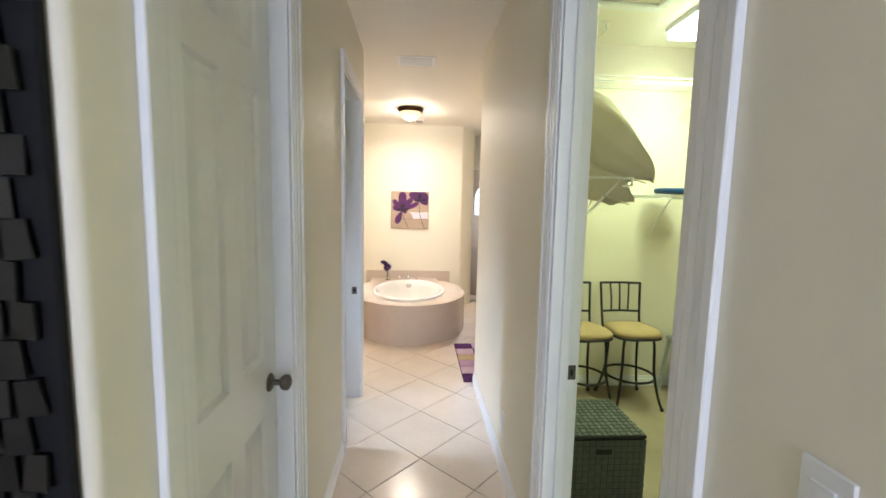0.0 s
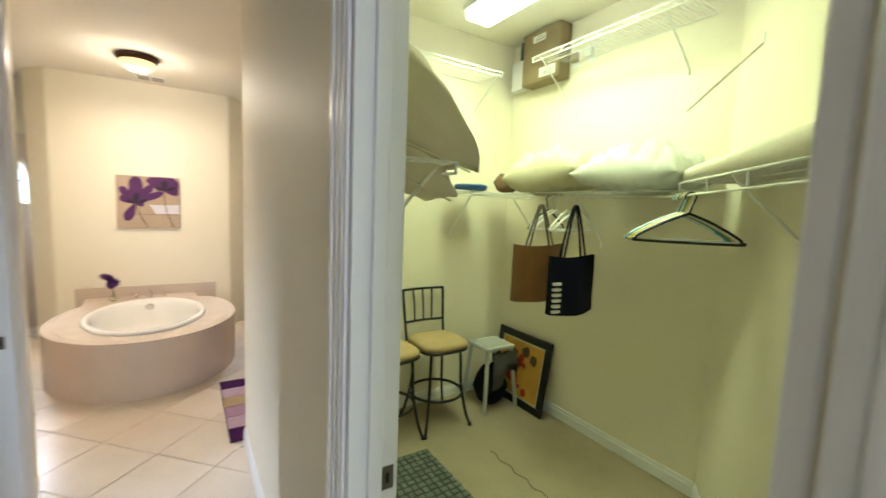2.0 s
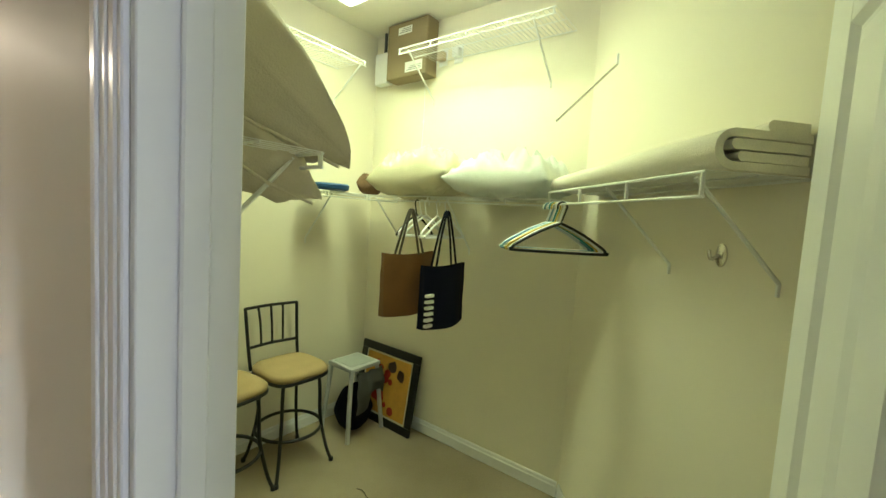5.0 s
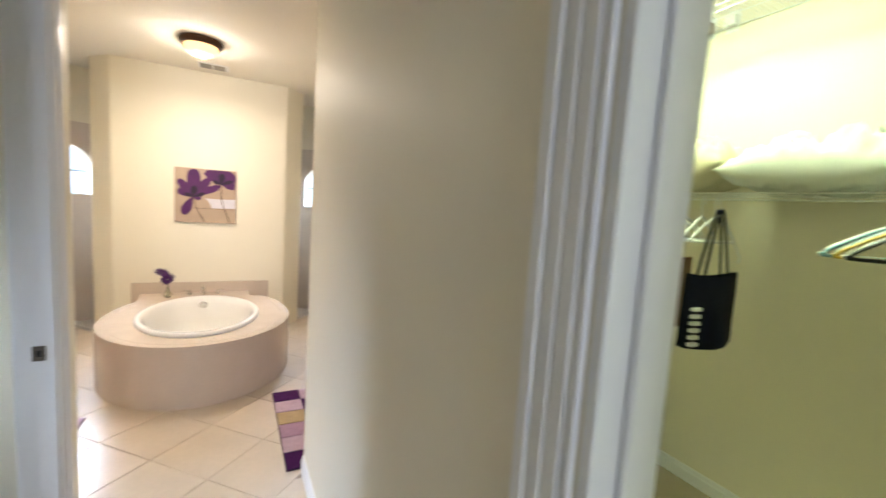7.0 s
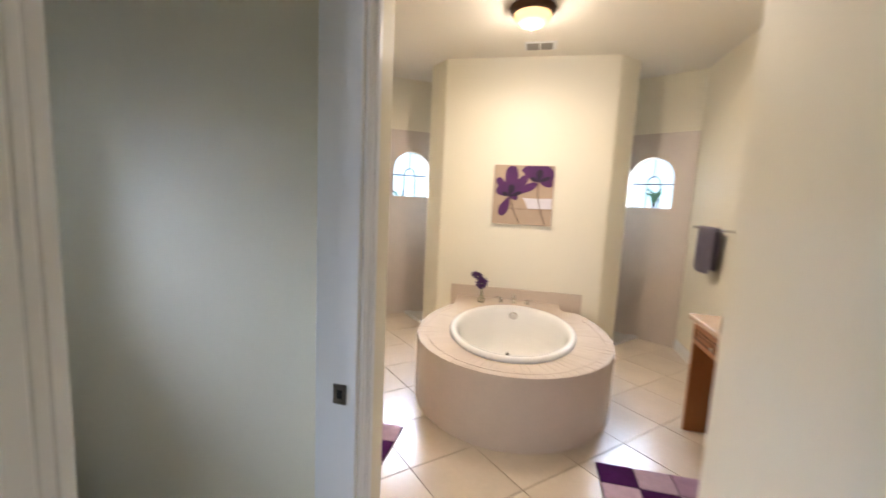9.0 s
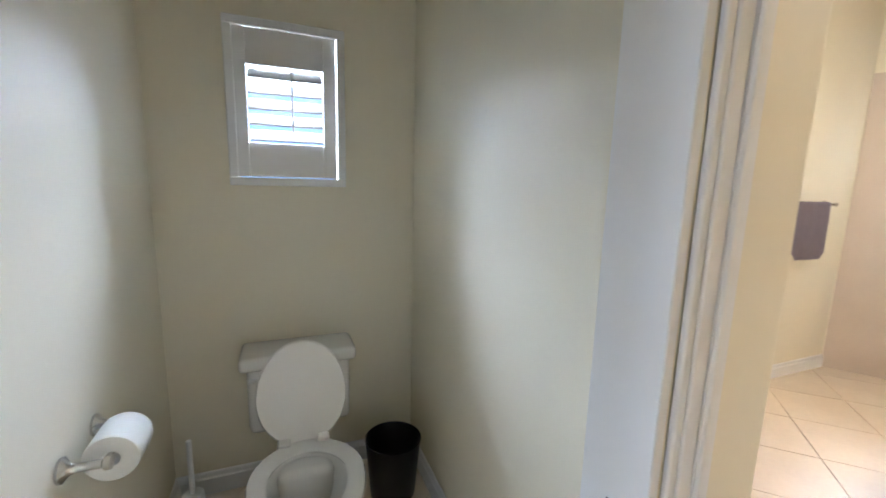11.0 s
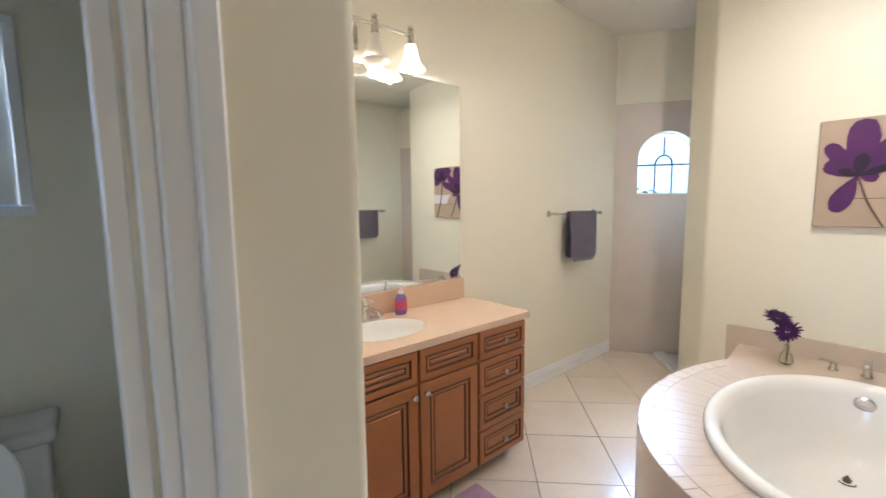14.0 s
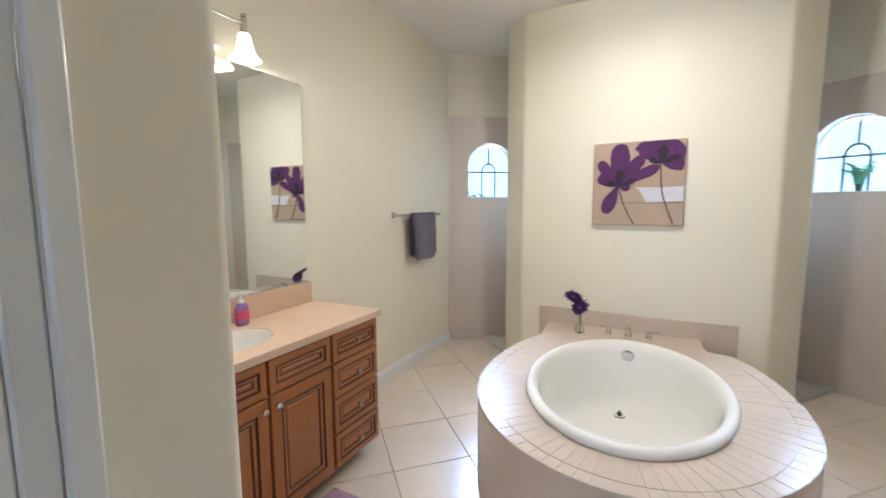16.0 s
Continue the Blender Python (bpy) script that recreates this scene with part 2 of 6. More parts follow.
wall_along_y("wall_bedroom_west", -2.7, -2.6, -5.2, 1.12)
wall_along_x("wall_bedroom_south", -2.7, 1.12, -5.3, -5.2)

# shower behind the tub wall
SLOPE = 0.66
DXS = 1.05
SBY = SY + DXS * SLOPE


def arched_wall(name, p, q, t, u0, u1, sill, spring, top, zsplit, label):
    """A slanted wall from p to q with an arched opening between u0 and u1 along it; tiled below zsplit."""
    p, q = Vector((*p, 0)), Vector((*q, 0))
    d = (q - p)
    length = d.length
    d.normalize()
    out = Vector((-d.y, d.x, 0))
    if out.y < 0:
        out = -out
    arch = [(u0, sill), (u0, spring)]
    uc, ra, rh = (u0 + u1) / 2, (u1 - u0) / 2, top - spring
    for i in range(1, 16):
        a = math.pi * (1 - i / 16)
        arch.append((uc + ra * math.cos(a), spring + rh * math.sin(a)))
    arch += [(u1, spring), (u1, sill)]
    bm = bmesh.new()

    def P(u, z, k):
        return bm.verts.new(p + d * u + out * (t * k) + Vector((0, 0, z)))

    def quad(a, b, c, e):
        bm.faces.new([P(*a), P(*b), P(*c), P(*e)])
    for k in (0, 1):
        quad((0, 0, k), (u0, 0, k), (u0, CEIL, k), (0, CEIL, k))
        quad((u1, 0, k), (length, 0, k), (length, CEIL, k), (u1, CEIL, k))
        quad((u0, 0, k), (u1, 0, k), (u1, sill, k), (u0, sill, k))
        for (ua, za), (ub, zb) in zip(arch[1:-1], arch[2:-1]):
            quad((ua, za, k), (ub, zb, k), (ub, CEIL, k), (ua, CEIL, k))
    for (ua, za), (ub, zb) in zip(arch, arch[1:] + arch[:1]):
        quad((ua, za, 0), (ub, zb, 0), (ub, zb, 1), (ua, za, 1))
    quad((0, 0, 0), (0, 0, 1), (0, CEIL, 1), (0, CEIL, 0))
    quad((length, 0, 0), (length, 0, 1), (length, CEIL, 1), (length, CEIL, 0))
    bmesh.ops.remove_doubles(bm, verts=bm.verts, dist=1e-4)
    ob = solid(name, bm, PAINT, label, "wall", "structure")
    # the tiled face, 8 mm proud
    bm = bmesh.new()
    out = -out
    t2 = 0.008

    def T(u, z, k):
        return bm.verts.new(p + d * u + out * (t2 * k) + Vector((0, 0, z)))

    def tq(*c):
        bm.faces.new([T(*x) for x in c])
    tq((0.004, 0, 1), (u0, 0, 1), (u0, zsplit, 1), (0.004, zsplit, 1))
    tq((u1, 0, 1), (length, 0, 1), (length, zsplit, 1), (u1, zsplit, 1))
    tq((u0, 0, 1), (u1, 0, 1), (u1, sill, 1), (u0, sill, 1))
    for (ua, za), (ub, zb) in zip(arch[1:-1], arch[2:-1]):
        tq((ua, za, 1), (ub, zb, 1), (ub, zsplit, 1), (ua, zsplit, 1))
    tq((0.004, zsplit, 0), (length, zsplit, 0), (length, zsplit, 1), (0.004, zsplit, 1))
    tq((0.004, 0, 0), (0.004, zsplit, 0), (0.004, zsplit, 1), (0.004, 0, 1))
    bmesh.ops.remove_doubles(bm, verts=bm.verts, dist=1e-4)
    tiles = part("tile_cladding", bm, SHOWER, ob, "grey-beige shower tile below a painted strip")
    return ob, p, d, arch


TZ = 2.28
U0, U1 = 0.20, 0.66
west_shower = arched_wall("wall_shower_west", (LX, SY), (LX + DXS, SBY), 0.14, U0, U1, 1.48, 1.80, 2.03, TZ, "slanted shower wall with an arched window")
east_shower = arched_wall("wall_shower_east", (RX, SY), (RX - DXS, SBY), 0.14, U0, U1, 1.48, 1.80, 2.03, TZ, "slanted shower wall with an arched window")
wall_along_x("wall_shower_north", LX + DXS - 0.1, RX - DXS + 0.1, SBY, SBY + 0.14)

# the wall behind the tub, with slanted sides
PW, PE, PY = -0.505, 1.155, 6.89
bm = bmesh.new()
prism(bm, [(PW, PY), (PE, PY), (PE + 0.21, PY + 0.21), (PE + 0.21, PY + 0.36), (PW - 0.21, PY + 0.36), (PW - 0.21, PY + 0.21)], 0, CEIL)
round_edges(bm, [(PW, PY), (PE, PY), (PE + 0.21, PY + 0.21), (PW - 0.21, PY + 0.21)], 0.02)
solid("wall_tub", bm, PAINT, "cream wall with slanted sides behind the tub", "wall", "structure", smooth=30)

bm = bx(-2.8, 1.06, -5.4, 9.0, CEIL, CEIL + 0.1)
box(bm, 1.06, 3.3, 3.95, 9.0, CEIL, CEIL + 0.1)
box(bm, 1.06, 3.3, -5.4, 1.0, CEIL, CEIL + 0.1)
solid("ceiling", bm, CEILP, "cream painted ceiling with fine texture", "ceiling", "structure")
bm = bx(1.0, 3.26, 0.97, 3.98, CLO, CLO + 0.1)
solid("ceiling_closet", bm, CEILP, "pale painted closet ceiling with fine texture", "ceiling", "structure")
bm = bx(-2.8, 3.3, -5.4, 8.6, -0.12, -0.008)
floor = solid("floor", bm, GROUT, "cream ceramic tiles laid diagonally with brown grout", "floor", "structure")
bm = bx(1.06, 3.24, 0.98, 3.90, -0.007, 0.012)
solid("carpet_closet", bm, CARPET, "beige worn closet carpet with faint seams", "carpet", "structure")
bm = bmesh.new()
tube(bm, [(2.376 + 0.012 * math.sin(k * 1.3) + 0.006 * math.sin(k * 3.1), 3.06 - 0.03 * k, 0.0112) for k in range(26)], 0.0035, 6)
solid("carpet_seam", bm, mat("dark carpet seam", (0.10, 0.08, 0.05), 0.95, var=0.3, scale=40), "dark worn seam across the closet carpet", "seam", "structure")
bm = bx(-2.7, 1.0, -5.3, 0.986, -0.007, 0.012)
solid("carpet_bedroom", bm, CARPET, "beige bedroom carpet", "carpet", "structure")
bm = bx(-40, 40, -40, 40, -0.4, -0.3)
solid("ground", bm, mat("lawn", (0.08, 0.16, 0.04), 0.9, var=0.3, scale=3), "green lawn outside the windows", "lawn", "structure")


def casing(name, side, xf, y0, y1, ztop, width=0.09):
    """Stepped white trim round an opening in a wall face at x = xf that looks along side (+1 or -1)."""
    ob = thing(name, (xf, (y0 + y1) / 2, 0), "white glossy moulded door trim", "door trim", kind="structure")
    steps = [(0.005, 0.022, 0.011), (0.022, 0.050, 0.0135), (0.050, width - 0.026, 0.0155), (width - 0.026, width, 0.019)]
    for nm, sgn, ye in (("trim_leg", -1, y0), ("trim_leg", 1, y1)):
        bm = bmesh.new()
        for a, b, t in steps:
            ya, yb = sorted((ye + sgn * a, ye + sgn * b))
            xa, xb = sorted((xf, xf + side * t))
            box(bm, xa, xb, ya, yb, 0, ztop + a, bevel=0.003)
        part(nm, bm, TRIM, ob, smooth=40)
    bm = bmesh.new()
    for a, b, t in steps:
        xa, xb = sorted((xf, xf + side * t))
        box(bm, xa, xb, y0 - b, y1 + b, ztop + a, ztop + b, bevel=0.003)
    part("trim_head", bm, TRIM, ob, smooth=40)
    return ob


def jamb(name, x0, x1, y0, y1, ztop, stop=True):
    """The white lining of an opening, with a stop strip."""
    ob = thing(name, ((x0 + x1) / 2, (y0 + y1) / 2, 0), "white painted door lining", "door frame", kind="structure")
    t = 0.018
    for a, b in ((y0, y0 + t), (y1 - t, y1)):
        bm = bx(x0 - 0.003, x1 + 0.003, a, b, 0, ztop - t, bevel=0.002)
        part("side_lining", bm, TRIM, ob)
    bm = bx(x0 - 0.003, x1 + 0.003, y0, y1, ztop - t, ztop, bevel=0.002)
    part("head_lining", bm, TRIM, ob)
    if stop:
        xm = (x0 + x1) / 2
        for a, b in ((y0 + t, y0 + t + 0.012), (y1 - t - 0.012, y1 - t)):
            part("stop_strip", bx(xm - 0.018, xm + 0.018, a, b, 0, ztop - t - 0.012, bevel=0.003), TRIM, ob)
    return ob


def baseboard(name, p, q, h=0.105, t=0.014):
    """A white baseboard whose back runs from p to q; it stands to the left of that way."""
    p, q = Vector((*p, 0)), Vector((*q, 0))
    d = (q - p).normalized()
    n = Vector((-d.y, d.x, 0))
    bm = bmesh.new()
    prof = [(0, 0), (t, 0), (t, h - 0.03), (t * 0.7, h - 0.022), (t * 0.6, h - 0.006), (t * 0.3, h), (0, h)]
    a = [bm.verts.new(p + n * u + Vector((0, 0, z))) for u, z in prof]
    b = [bm.verts.new(q + n * u + Vector((0, 0, z))) for u, z in prof]
    for i in range(len(prof)):
        j = (i + 1) % len(prof)
        bm.faces.new((a[i], a[j], b[j], b[i]))
    bm.faces.new(a)
    bm.faces.new(list(reversed(b)))
    return solid(name, bm, TRIM, "white painted wooden baseboard", "baseboard", "structure")


casing("door_trim_toilet", 1, 0.0, W_WC[0], W_WC[1], DOOR, width=0.078)
casing("door_trim_linen", 1, 0.0, W_LINEN[0], W_LINEN[1], DOOR, width=0.115)
casing("door_trim_closet", -1, 1.0, W_CLOSET[0], W_CLOSET[1], DOOR, width=0.105)
casing("door_trim_closet_inside", 1, 1.12, W_CLOSET[0], W_CLOSET[1], DOOR, width=0.08)
jamb("door_frame_toilet", -0.12, 0.0, W_WC[0], W_WC[1], DOOR, stop=False)
jamb("door_frame_closet", 1.0, 1.12, W_CLOSET[0], W_CLOSET[1], DOOR)
jamb("door_frame_linen", -0.12, 0.0, W_LINEN[0], W_LINEN[1], DOOR, stop=False)

baseboard("baseboard", (0.0, 2.885), (0.0, 2.045))
baseboard("baseboard", (1.0, 2.075), (1.0, 3.95))
baseboard("baseboard", (LX, SY), (LX, 5.47))
baseboard("baseboard", (RX, 5.50), (RX, SY))
baseboard("baseboard", (1.12, 3.88), (1.12, 2.06))
baseboard("baseboard", (3.12, 3.88), (1.12, 3.88))
baseboard("baseboard", (3.12, 2.15), (3.12, 3.88))
baseboard("baseboard", (1.75, 1.117), (3.11, 2.133))
baseboard("baseboard", (WX, 3.86), (WX, 2.79))
baseboard("baseboard", (WX, 2.79), (-0.12, 2.79))
baseboard("baseboard", (-0.12, 3.86), (WX, 3.86))

# ------------------------------------------------------------ more materials
PURPLE = mat("purple petals", (0.075, 0.012, 0.12), 0.6, var=0.3, scale=30, fine=0.2)
GREYT = mat("grey purple terry towel", (0.34, 0.30, 0.36), 0.95, var=0.12, scale=14, bump=0.8, bscale=500, fine=0.2, spec=0.1)
CANVAS = mat("canvas beige", (0.44, 0.335, 0.24), 0.8, var=0.1, scale=9, bump=0.2, bscale=500, fine=0.06)
PAINTP = mat("purple paint", (0.075, 0.013, 0.095), 0.7, var=0.55, scale=7, fine=0.2, bump=0.1)
PAINTD = mat("dark purple paint", (0.02, 0.008, 0.03), 0.7, var=0.4, scale=14)
PAINTW = mat("lavender white paint", (0.66, 0.64, 0.70), 0.75, var=0.1, scale=20)
STEMP = mat("brown stem paint", (0.10, 0.06, 0.045), 0.8, var=0.3, scale=30)
MIRROR = mat("mirror silver", (0.80, 0.83, 0.80), 0.01, 1.0, var=0.0, fine=0.0)
FROST = mat("frosted lamp glass", (0.80, 0.74, 0.66), 0.35, var=0.06, scale=20)
LIT = glow("lit frosted lamp glass", (1.0, 0.83, 0.56), 2.2)
BOWL = glow("lit amber lamp bowl", (1.0, 0.66, 0.27), 1.15)
BRONZE = mat("dark bronze", (0.07, 0.035, 0.018), 0.35, 0.8, var=0.25, scale=25)
PANE = glass_mat("window pane", (1, 1, 1))
VASEG = glass_mat("vase glass", (0.93, 0.96, 0.90))
MUNTIN = mat("dark window bars", (0.10, 0.11, 0.12), 0.5, var=0.1, scale=20)
WHITEP = mat("white vinyl", (0.80, 0.80, 0.80), 0.4, var=0.02, scale=8)


def panel_front(bm, o, ux, uz, w, h, n, prof):
    """A panelled front at corner o, spanned by ux * w and uz * h; prof: (inset, depth along n, material of the band outside it)."""
    o, ux, uz, n = Vector(o), Vector(ux), Vector(uz), Vector(n)
    last = None
    for inset, depth, mi in prof:
        c = [o + ux * a + uz * b + n * depth for a, b in ((inset, inset), (w - inset, inset), (w - inset, h - inset), (inset, h - inset))]
        ring = [bm.verts.new(p) for p in c]
        if last:
            for i in range(4):
                bm.faces.new((last[i], last[(i + 1) % 4], ring[(i + 1) % 4], ring[i])).material_index = mi
        last = ring
    bm.faces.new(last)


def cabinet_front(name, parent, x, y0, y1, z0, z1, side, knob=None, big=False):
    """A raised-panel door or drawer front on a cabinet face at x that looks along side."""
    e = 0.05 if big else 0.03
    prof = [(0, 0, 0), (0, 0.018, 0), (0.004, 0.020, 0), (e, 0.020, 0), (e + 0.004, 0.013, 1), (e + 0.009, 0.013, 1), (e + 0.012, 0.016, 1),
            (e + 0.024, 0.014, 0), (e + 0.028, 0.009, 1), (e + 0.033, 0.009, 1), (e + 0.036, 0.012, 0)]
    bm = bmesh.new()
    if side > 0:
        panel_front(bm, (x, y0, z0), (0, 1, 0), (0, 0, 1), y1 - y0, z1 - z0, (1, 0, 0), prof)
    else:
        panel_front(bm, (x, y1, z0), (0, -1, 0), (0, 0, 1), y1 - y0, z1 - z0, (-1, 0, 0), prof)
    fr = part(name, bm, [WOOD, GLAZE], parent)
    if knob:
        bm = bmesh.new()
        prof = [(0.006, 0.0), (0.006, 0.012), (0.013, 0.018), (0.015, 0.024), (0.010, 0.030), (0, 0.031)]
        lathe(bm, [(r, side * h) for r, h in prof], 12, (x + side * 0.019, knob[0], knob[1]), axis='X')
        part("knob", bm, CHROME, fr, "brushed nickel knob", smooth=50)
    return fr


# ------------------------------------------------------------ the tub
TX, TY, TA, TB, TH = 0.3625, 5.85, 0.745, 0.875, 0.47
TBACK = 1.10              # the deck's longer half towards the wall
BXC, BYC, BA, BB = 0.355, 5.868, 0.485, 0.687


def deck_edge(a):
    """A point of the deck's oval edge."""
    return TX + TA * math.cos(a), TY + (TB if math.sin(a) < 0 else TBACK) * math.sin(a)


def tub_outline(n=56):
    """The deck's outline: an oval whose back runs into a straight tap ledge at the wall."""
    a0, a1 = math.pi - 0.63, 2 * math.pi + 0.73
    pts = [deck_edge(a0 + (a1 - a0) * i / n) for i in range(n + 1)]
    back = PY - 0.002
    (xr, yr), (xl, yl) = pts[-1], pts[0]
    pts += [(0.80, yr + 0.03), (0.775, yr + 0.08)]
    pts += [(0.775, yr + 0.08 + (back - yr - 0.08) * k / 4) for k in range(1, 5)]
    pts += [(0.775 + (-0.272 - 0.775) * k / 16, back) for k in range(1, 17)]
    pts += [(-0.272 + (xl + 0.272) * k / 4, back + (yl - back) * k / 4) for k in range(1, 4)]
    return pts


tub = thing("bathtub", (TX, TY, 0), "oval white soaking tub set in a curved beige tiled surround", "bathtub")
out = tub_outline()
bm = bmesh.new()
low = [bm.verts.new((x, y, 0)) for x, y in out]
top = [bm.verts.new((x, y, TH - 0.0025)) for x, y in out]
hole = []
for x, y in out:
    a = math.atan2((y - BYC) / BB, (x - BXC) / BA)
    hole.append(bm.verts.new((BXC + BA * 0.95 * math.cos(a), BYC + BB * 0.95 * math.sin(a), TH - 0.0025)))
n = len(out)
for i in range(n):
    j = (i + 1) % n
    bm.faces.new((low[i], low[j], top[j], top[i]))
    bm.faces.new((top[i], top[j], hole[j], hole[i]))
part("surround", bm, TUBTILE, tub, "beige tiled curved tub wall", smooth=30)
bm = bmesh.new()
lathe(bm, [(0.985, TH - 0.006), (1.0, TH + 0.004), (1.0, TH + 0.018), (0.985, TH + 0.030), (0.955, TH + 0.034), (0.915, TH + 0.029), (0.885, TH + 0.012),
           (0.865, TH - 0.03), (0.84, TH - 0.10), (0.80, TH - 0.20), (0.73, TH - 0.29), (0.62, TH - 0.335), (0.40, TH - 0.352), (0.0, TH - 0.356)],
      72, (BXC, BYC, 0), BA, BB)
part("basin", bm, PORCELAIN, tub, "glossy white oval basin", smooth=70)
part("backsplash", bx(-0.348, 0.988, PY - 0.016, PY - 0.001, 0.20, 0.585, bevel=0.003), TUBTILE, tub, "low beige tile backsplash")
# tiles on the deck: a narrow border and a wide inner ring
cuts = []
for i in range(53):
    a = math.radians(148 + 244 * i / 52)
    cuts.append(a)


def deck_tile(a, b, s0, s1, z=TH):
    """A deck tile between two angles and two fractions of the way from rim to edge."""
    bm = bmesh.new()
    g = 0.0022

    def P(t, s):
        c, w = math.cos(t), math.sin(t)
        inner = Vector((BXC + BA * c, BYC + BB * w, 0))
        ox, oy = deck_edge(t)
        return inner.lerp(Vector((ox, oy, 0)), s)
    pts = [P(a, s0), P(b, s0), P(b, s1), P(a, s1)]
    cen = sum(pts, Vector()) / 4
    pts = [p + (cen - p).normalized() * g for p in pts]
    prism(bm, [(p.x, p.y) for p in pts], z - 0.010, z + random.uniform(-0.0004, 0.0004))
    return bm


for a, b in zip(cuts, cuts[1:]):
    part("deck_tile", deck_tile(a, b, 0.72, 1.0), TUBTILE, tub)
for a, b in zip(cuts, cuts[1:]):
    part("deck_tile", deck_tile(a, b, 0.0, 0.71), TUBTILE, tub)
bm = bmesh.new()
lathe(bm, [(0, 0.0), (0.040, 0.0), (0.042, 0.006), (0.036, 0.018), (0.014, 0.024), (0, 0.024)], 24, (0.338, 6.462, 0.418), axis='Y')
bmesh.ops.rotate(bm, verts=bm.verts, cent=(0.338, 6.462, 0.418), matrix=Matrix.Rotation(math.pi + 0.25, 3, 'X'))
part("overflow_cover", bm, CHROME, tub, "round chrome overflow cover", smooth=40)
bm = bmesh.new()
lathe(bm, [(0.034, 0.0), (0.036, 0.006), (0.028, 0.008), (0.026, 0.002), (0.0, 0.002)], 20, (0.318, 6.21, 0.118))
lathe(bm, [(0.0, 0.0), (0.014, 0.001), (0.016, 0.018), (0.008, 0.024), (0.004, 0.034), (0, 0.034)], 14, (0.318, 6.21, 0.120))
part("drain", bm, PEWTER, tub, "dark metal drain stopper", smooth=40)
for k, xk in enumerate((0.194, 0.325, 0.456)):
    bm = bmesh.new()
    if k == 1:
        lathe(bm, [(0.024, 0), (0.024, 0.006), (0.018, 0.012), (0.016, 0.05)], 16, (xk, 6.735, TH))
        tube(bm, smooth_path([(xk, 6.735, TH + 0.04), (xk, 6.735, TH + 0.075), (xk, 6.705, TH + 0.095), (xk, 6.655, TH + 0.09), (xk, 6.625, TH + 0.07)], 5), 0.015, 12)
        part("spout", bm, CHROME, tub, "curved chrome spout", smooth=50)
    else:
        s = -1 if k == 0 else 1
        lathe(bm, [(0.022, 0), (0.022, 0.006), (0.015, 0.012), (0.013, 0.045), (0.0, 0.05)], 14, (xk, 6.735, TH))
        box(bm, min(xk, xk + s * 0.06), max(xk, xk + s * 0.06), 6.725, 6.745, TH + 0.042, TH + 0.052, bevel=0.003)
        part("tap_handle", bm, CHROME, tub, smooth=50)

vase = thing("flower_vase", (0.005, 6.65, TH), "small clear glass vase with two purple gerberas on the tub deck", "vase")
bm = bmesh.new()
lathe(bm, [(0, 0), (0.024, 0), (0.032, 0.012), (0.033, 0.03), (0.024, 0.06), (0.012, 0.085), (0.010, 0.11), (0.014, 0.118), (0.011, 0.116), (0.008, 0.108),
           (0.010, 0.085), (0.021, 0.06), (0.029, 0.03), (0.028, 0.014), (0, 0.006)], 24, (0.005, 6.65, TH))
part("glass", bm, VASEG, vase, "clear glass bulb vase", smooth=60)
GREEN = mat("flower stem green", (0.05, 0.09, 0.02), 0.6, var=0.2, scale=30)
for hx, hy, hz, tilt in ((0.0, -0.03, 0.20, 1.0), (-0.05, 0.0, 0.262, 0.5)):
    bm = bmesh.new()
    c = Vector((0.005 + hx, 6.65 + hy, TH + hz))
    tube(bm, smooth_path([(0.005, 6.65, TH + 0.012), (0.007, 6.65, TH + 0.12), tuple(c)], 6), 0.0028, 6)
    part("stem", bm, GREEN, vase, "thin green stem")
    bm = bmesh.new()
    rot = Matrix.Rotation(tilt, 3, 'X') @ Matrix.Rotation(0.3 * (1 if hx < 0 else -0.4), 3, 'Y')
    for ring, (num, r0, r1, up) in enumerate(((20, 0.010, 0.068, 0.002), (16, 0.008, 0.052, 0.012))):
        for i in range(num):
            t = 2 * math.pi * (i + 0.5 * ring) / num + random.uniform(-0.06, 0.06)
            d, s = Vector((math.cos(t), math.sin(t), 0)), Vector((-math.sin(t), math.cos(t), 0))
            rr = r1 * random.uniform(0.85, 1.08)
            z1 = up + random.uniform(-0.006, 0.010)
            pts = [d * r0, d * (r0 + 0.4 * (rr - r0)) + s * 0.010 + Vector((0, 0, up)), d * rr + s * 0.004 + Vector((0, 0, z1)),
                   d * (rr + 0.003) + Vector((0, 0, z1 - 0.002)), d * rr - s * 0.004 + Vector((0, 0, z1)), d * (r0 + 0.4 * (rr - r0)) - s * 0.010 + Vector((0, 0, up))]
            f = bm.faces.new([bm.verts.new(c + rot @ p) for p in pts])
    bmesh.ops.solidify(bm, geom=bm.faces[:], thickness=0.0012)
    lathe(bm, [(0.013, 0.0), (0.012, 0.010), (0.0, 0.013)], 12, tuple(c))
    part("flower", bm, PURPLE, vase, "purple gerbera blossom")

# ------------------------------------------------------------ painting
pic = thing("painting", (0.335, PY, 1.255), "beige canvas painted with two purple flowers and a white band", "painting")
part("canvas", bx(0.04, 0.63, PY - 0.032, PY - 0.002, 1.255, 1.845, bevel=0.004), CANVAS, pic)


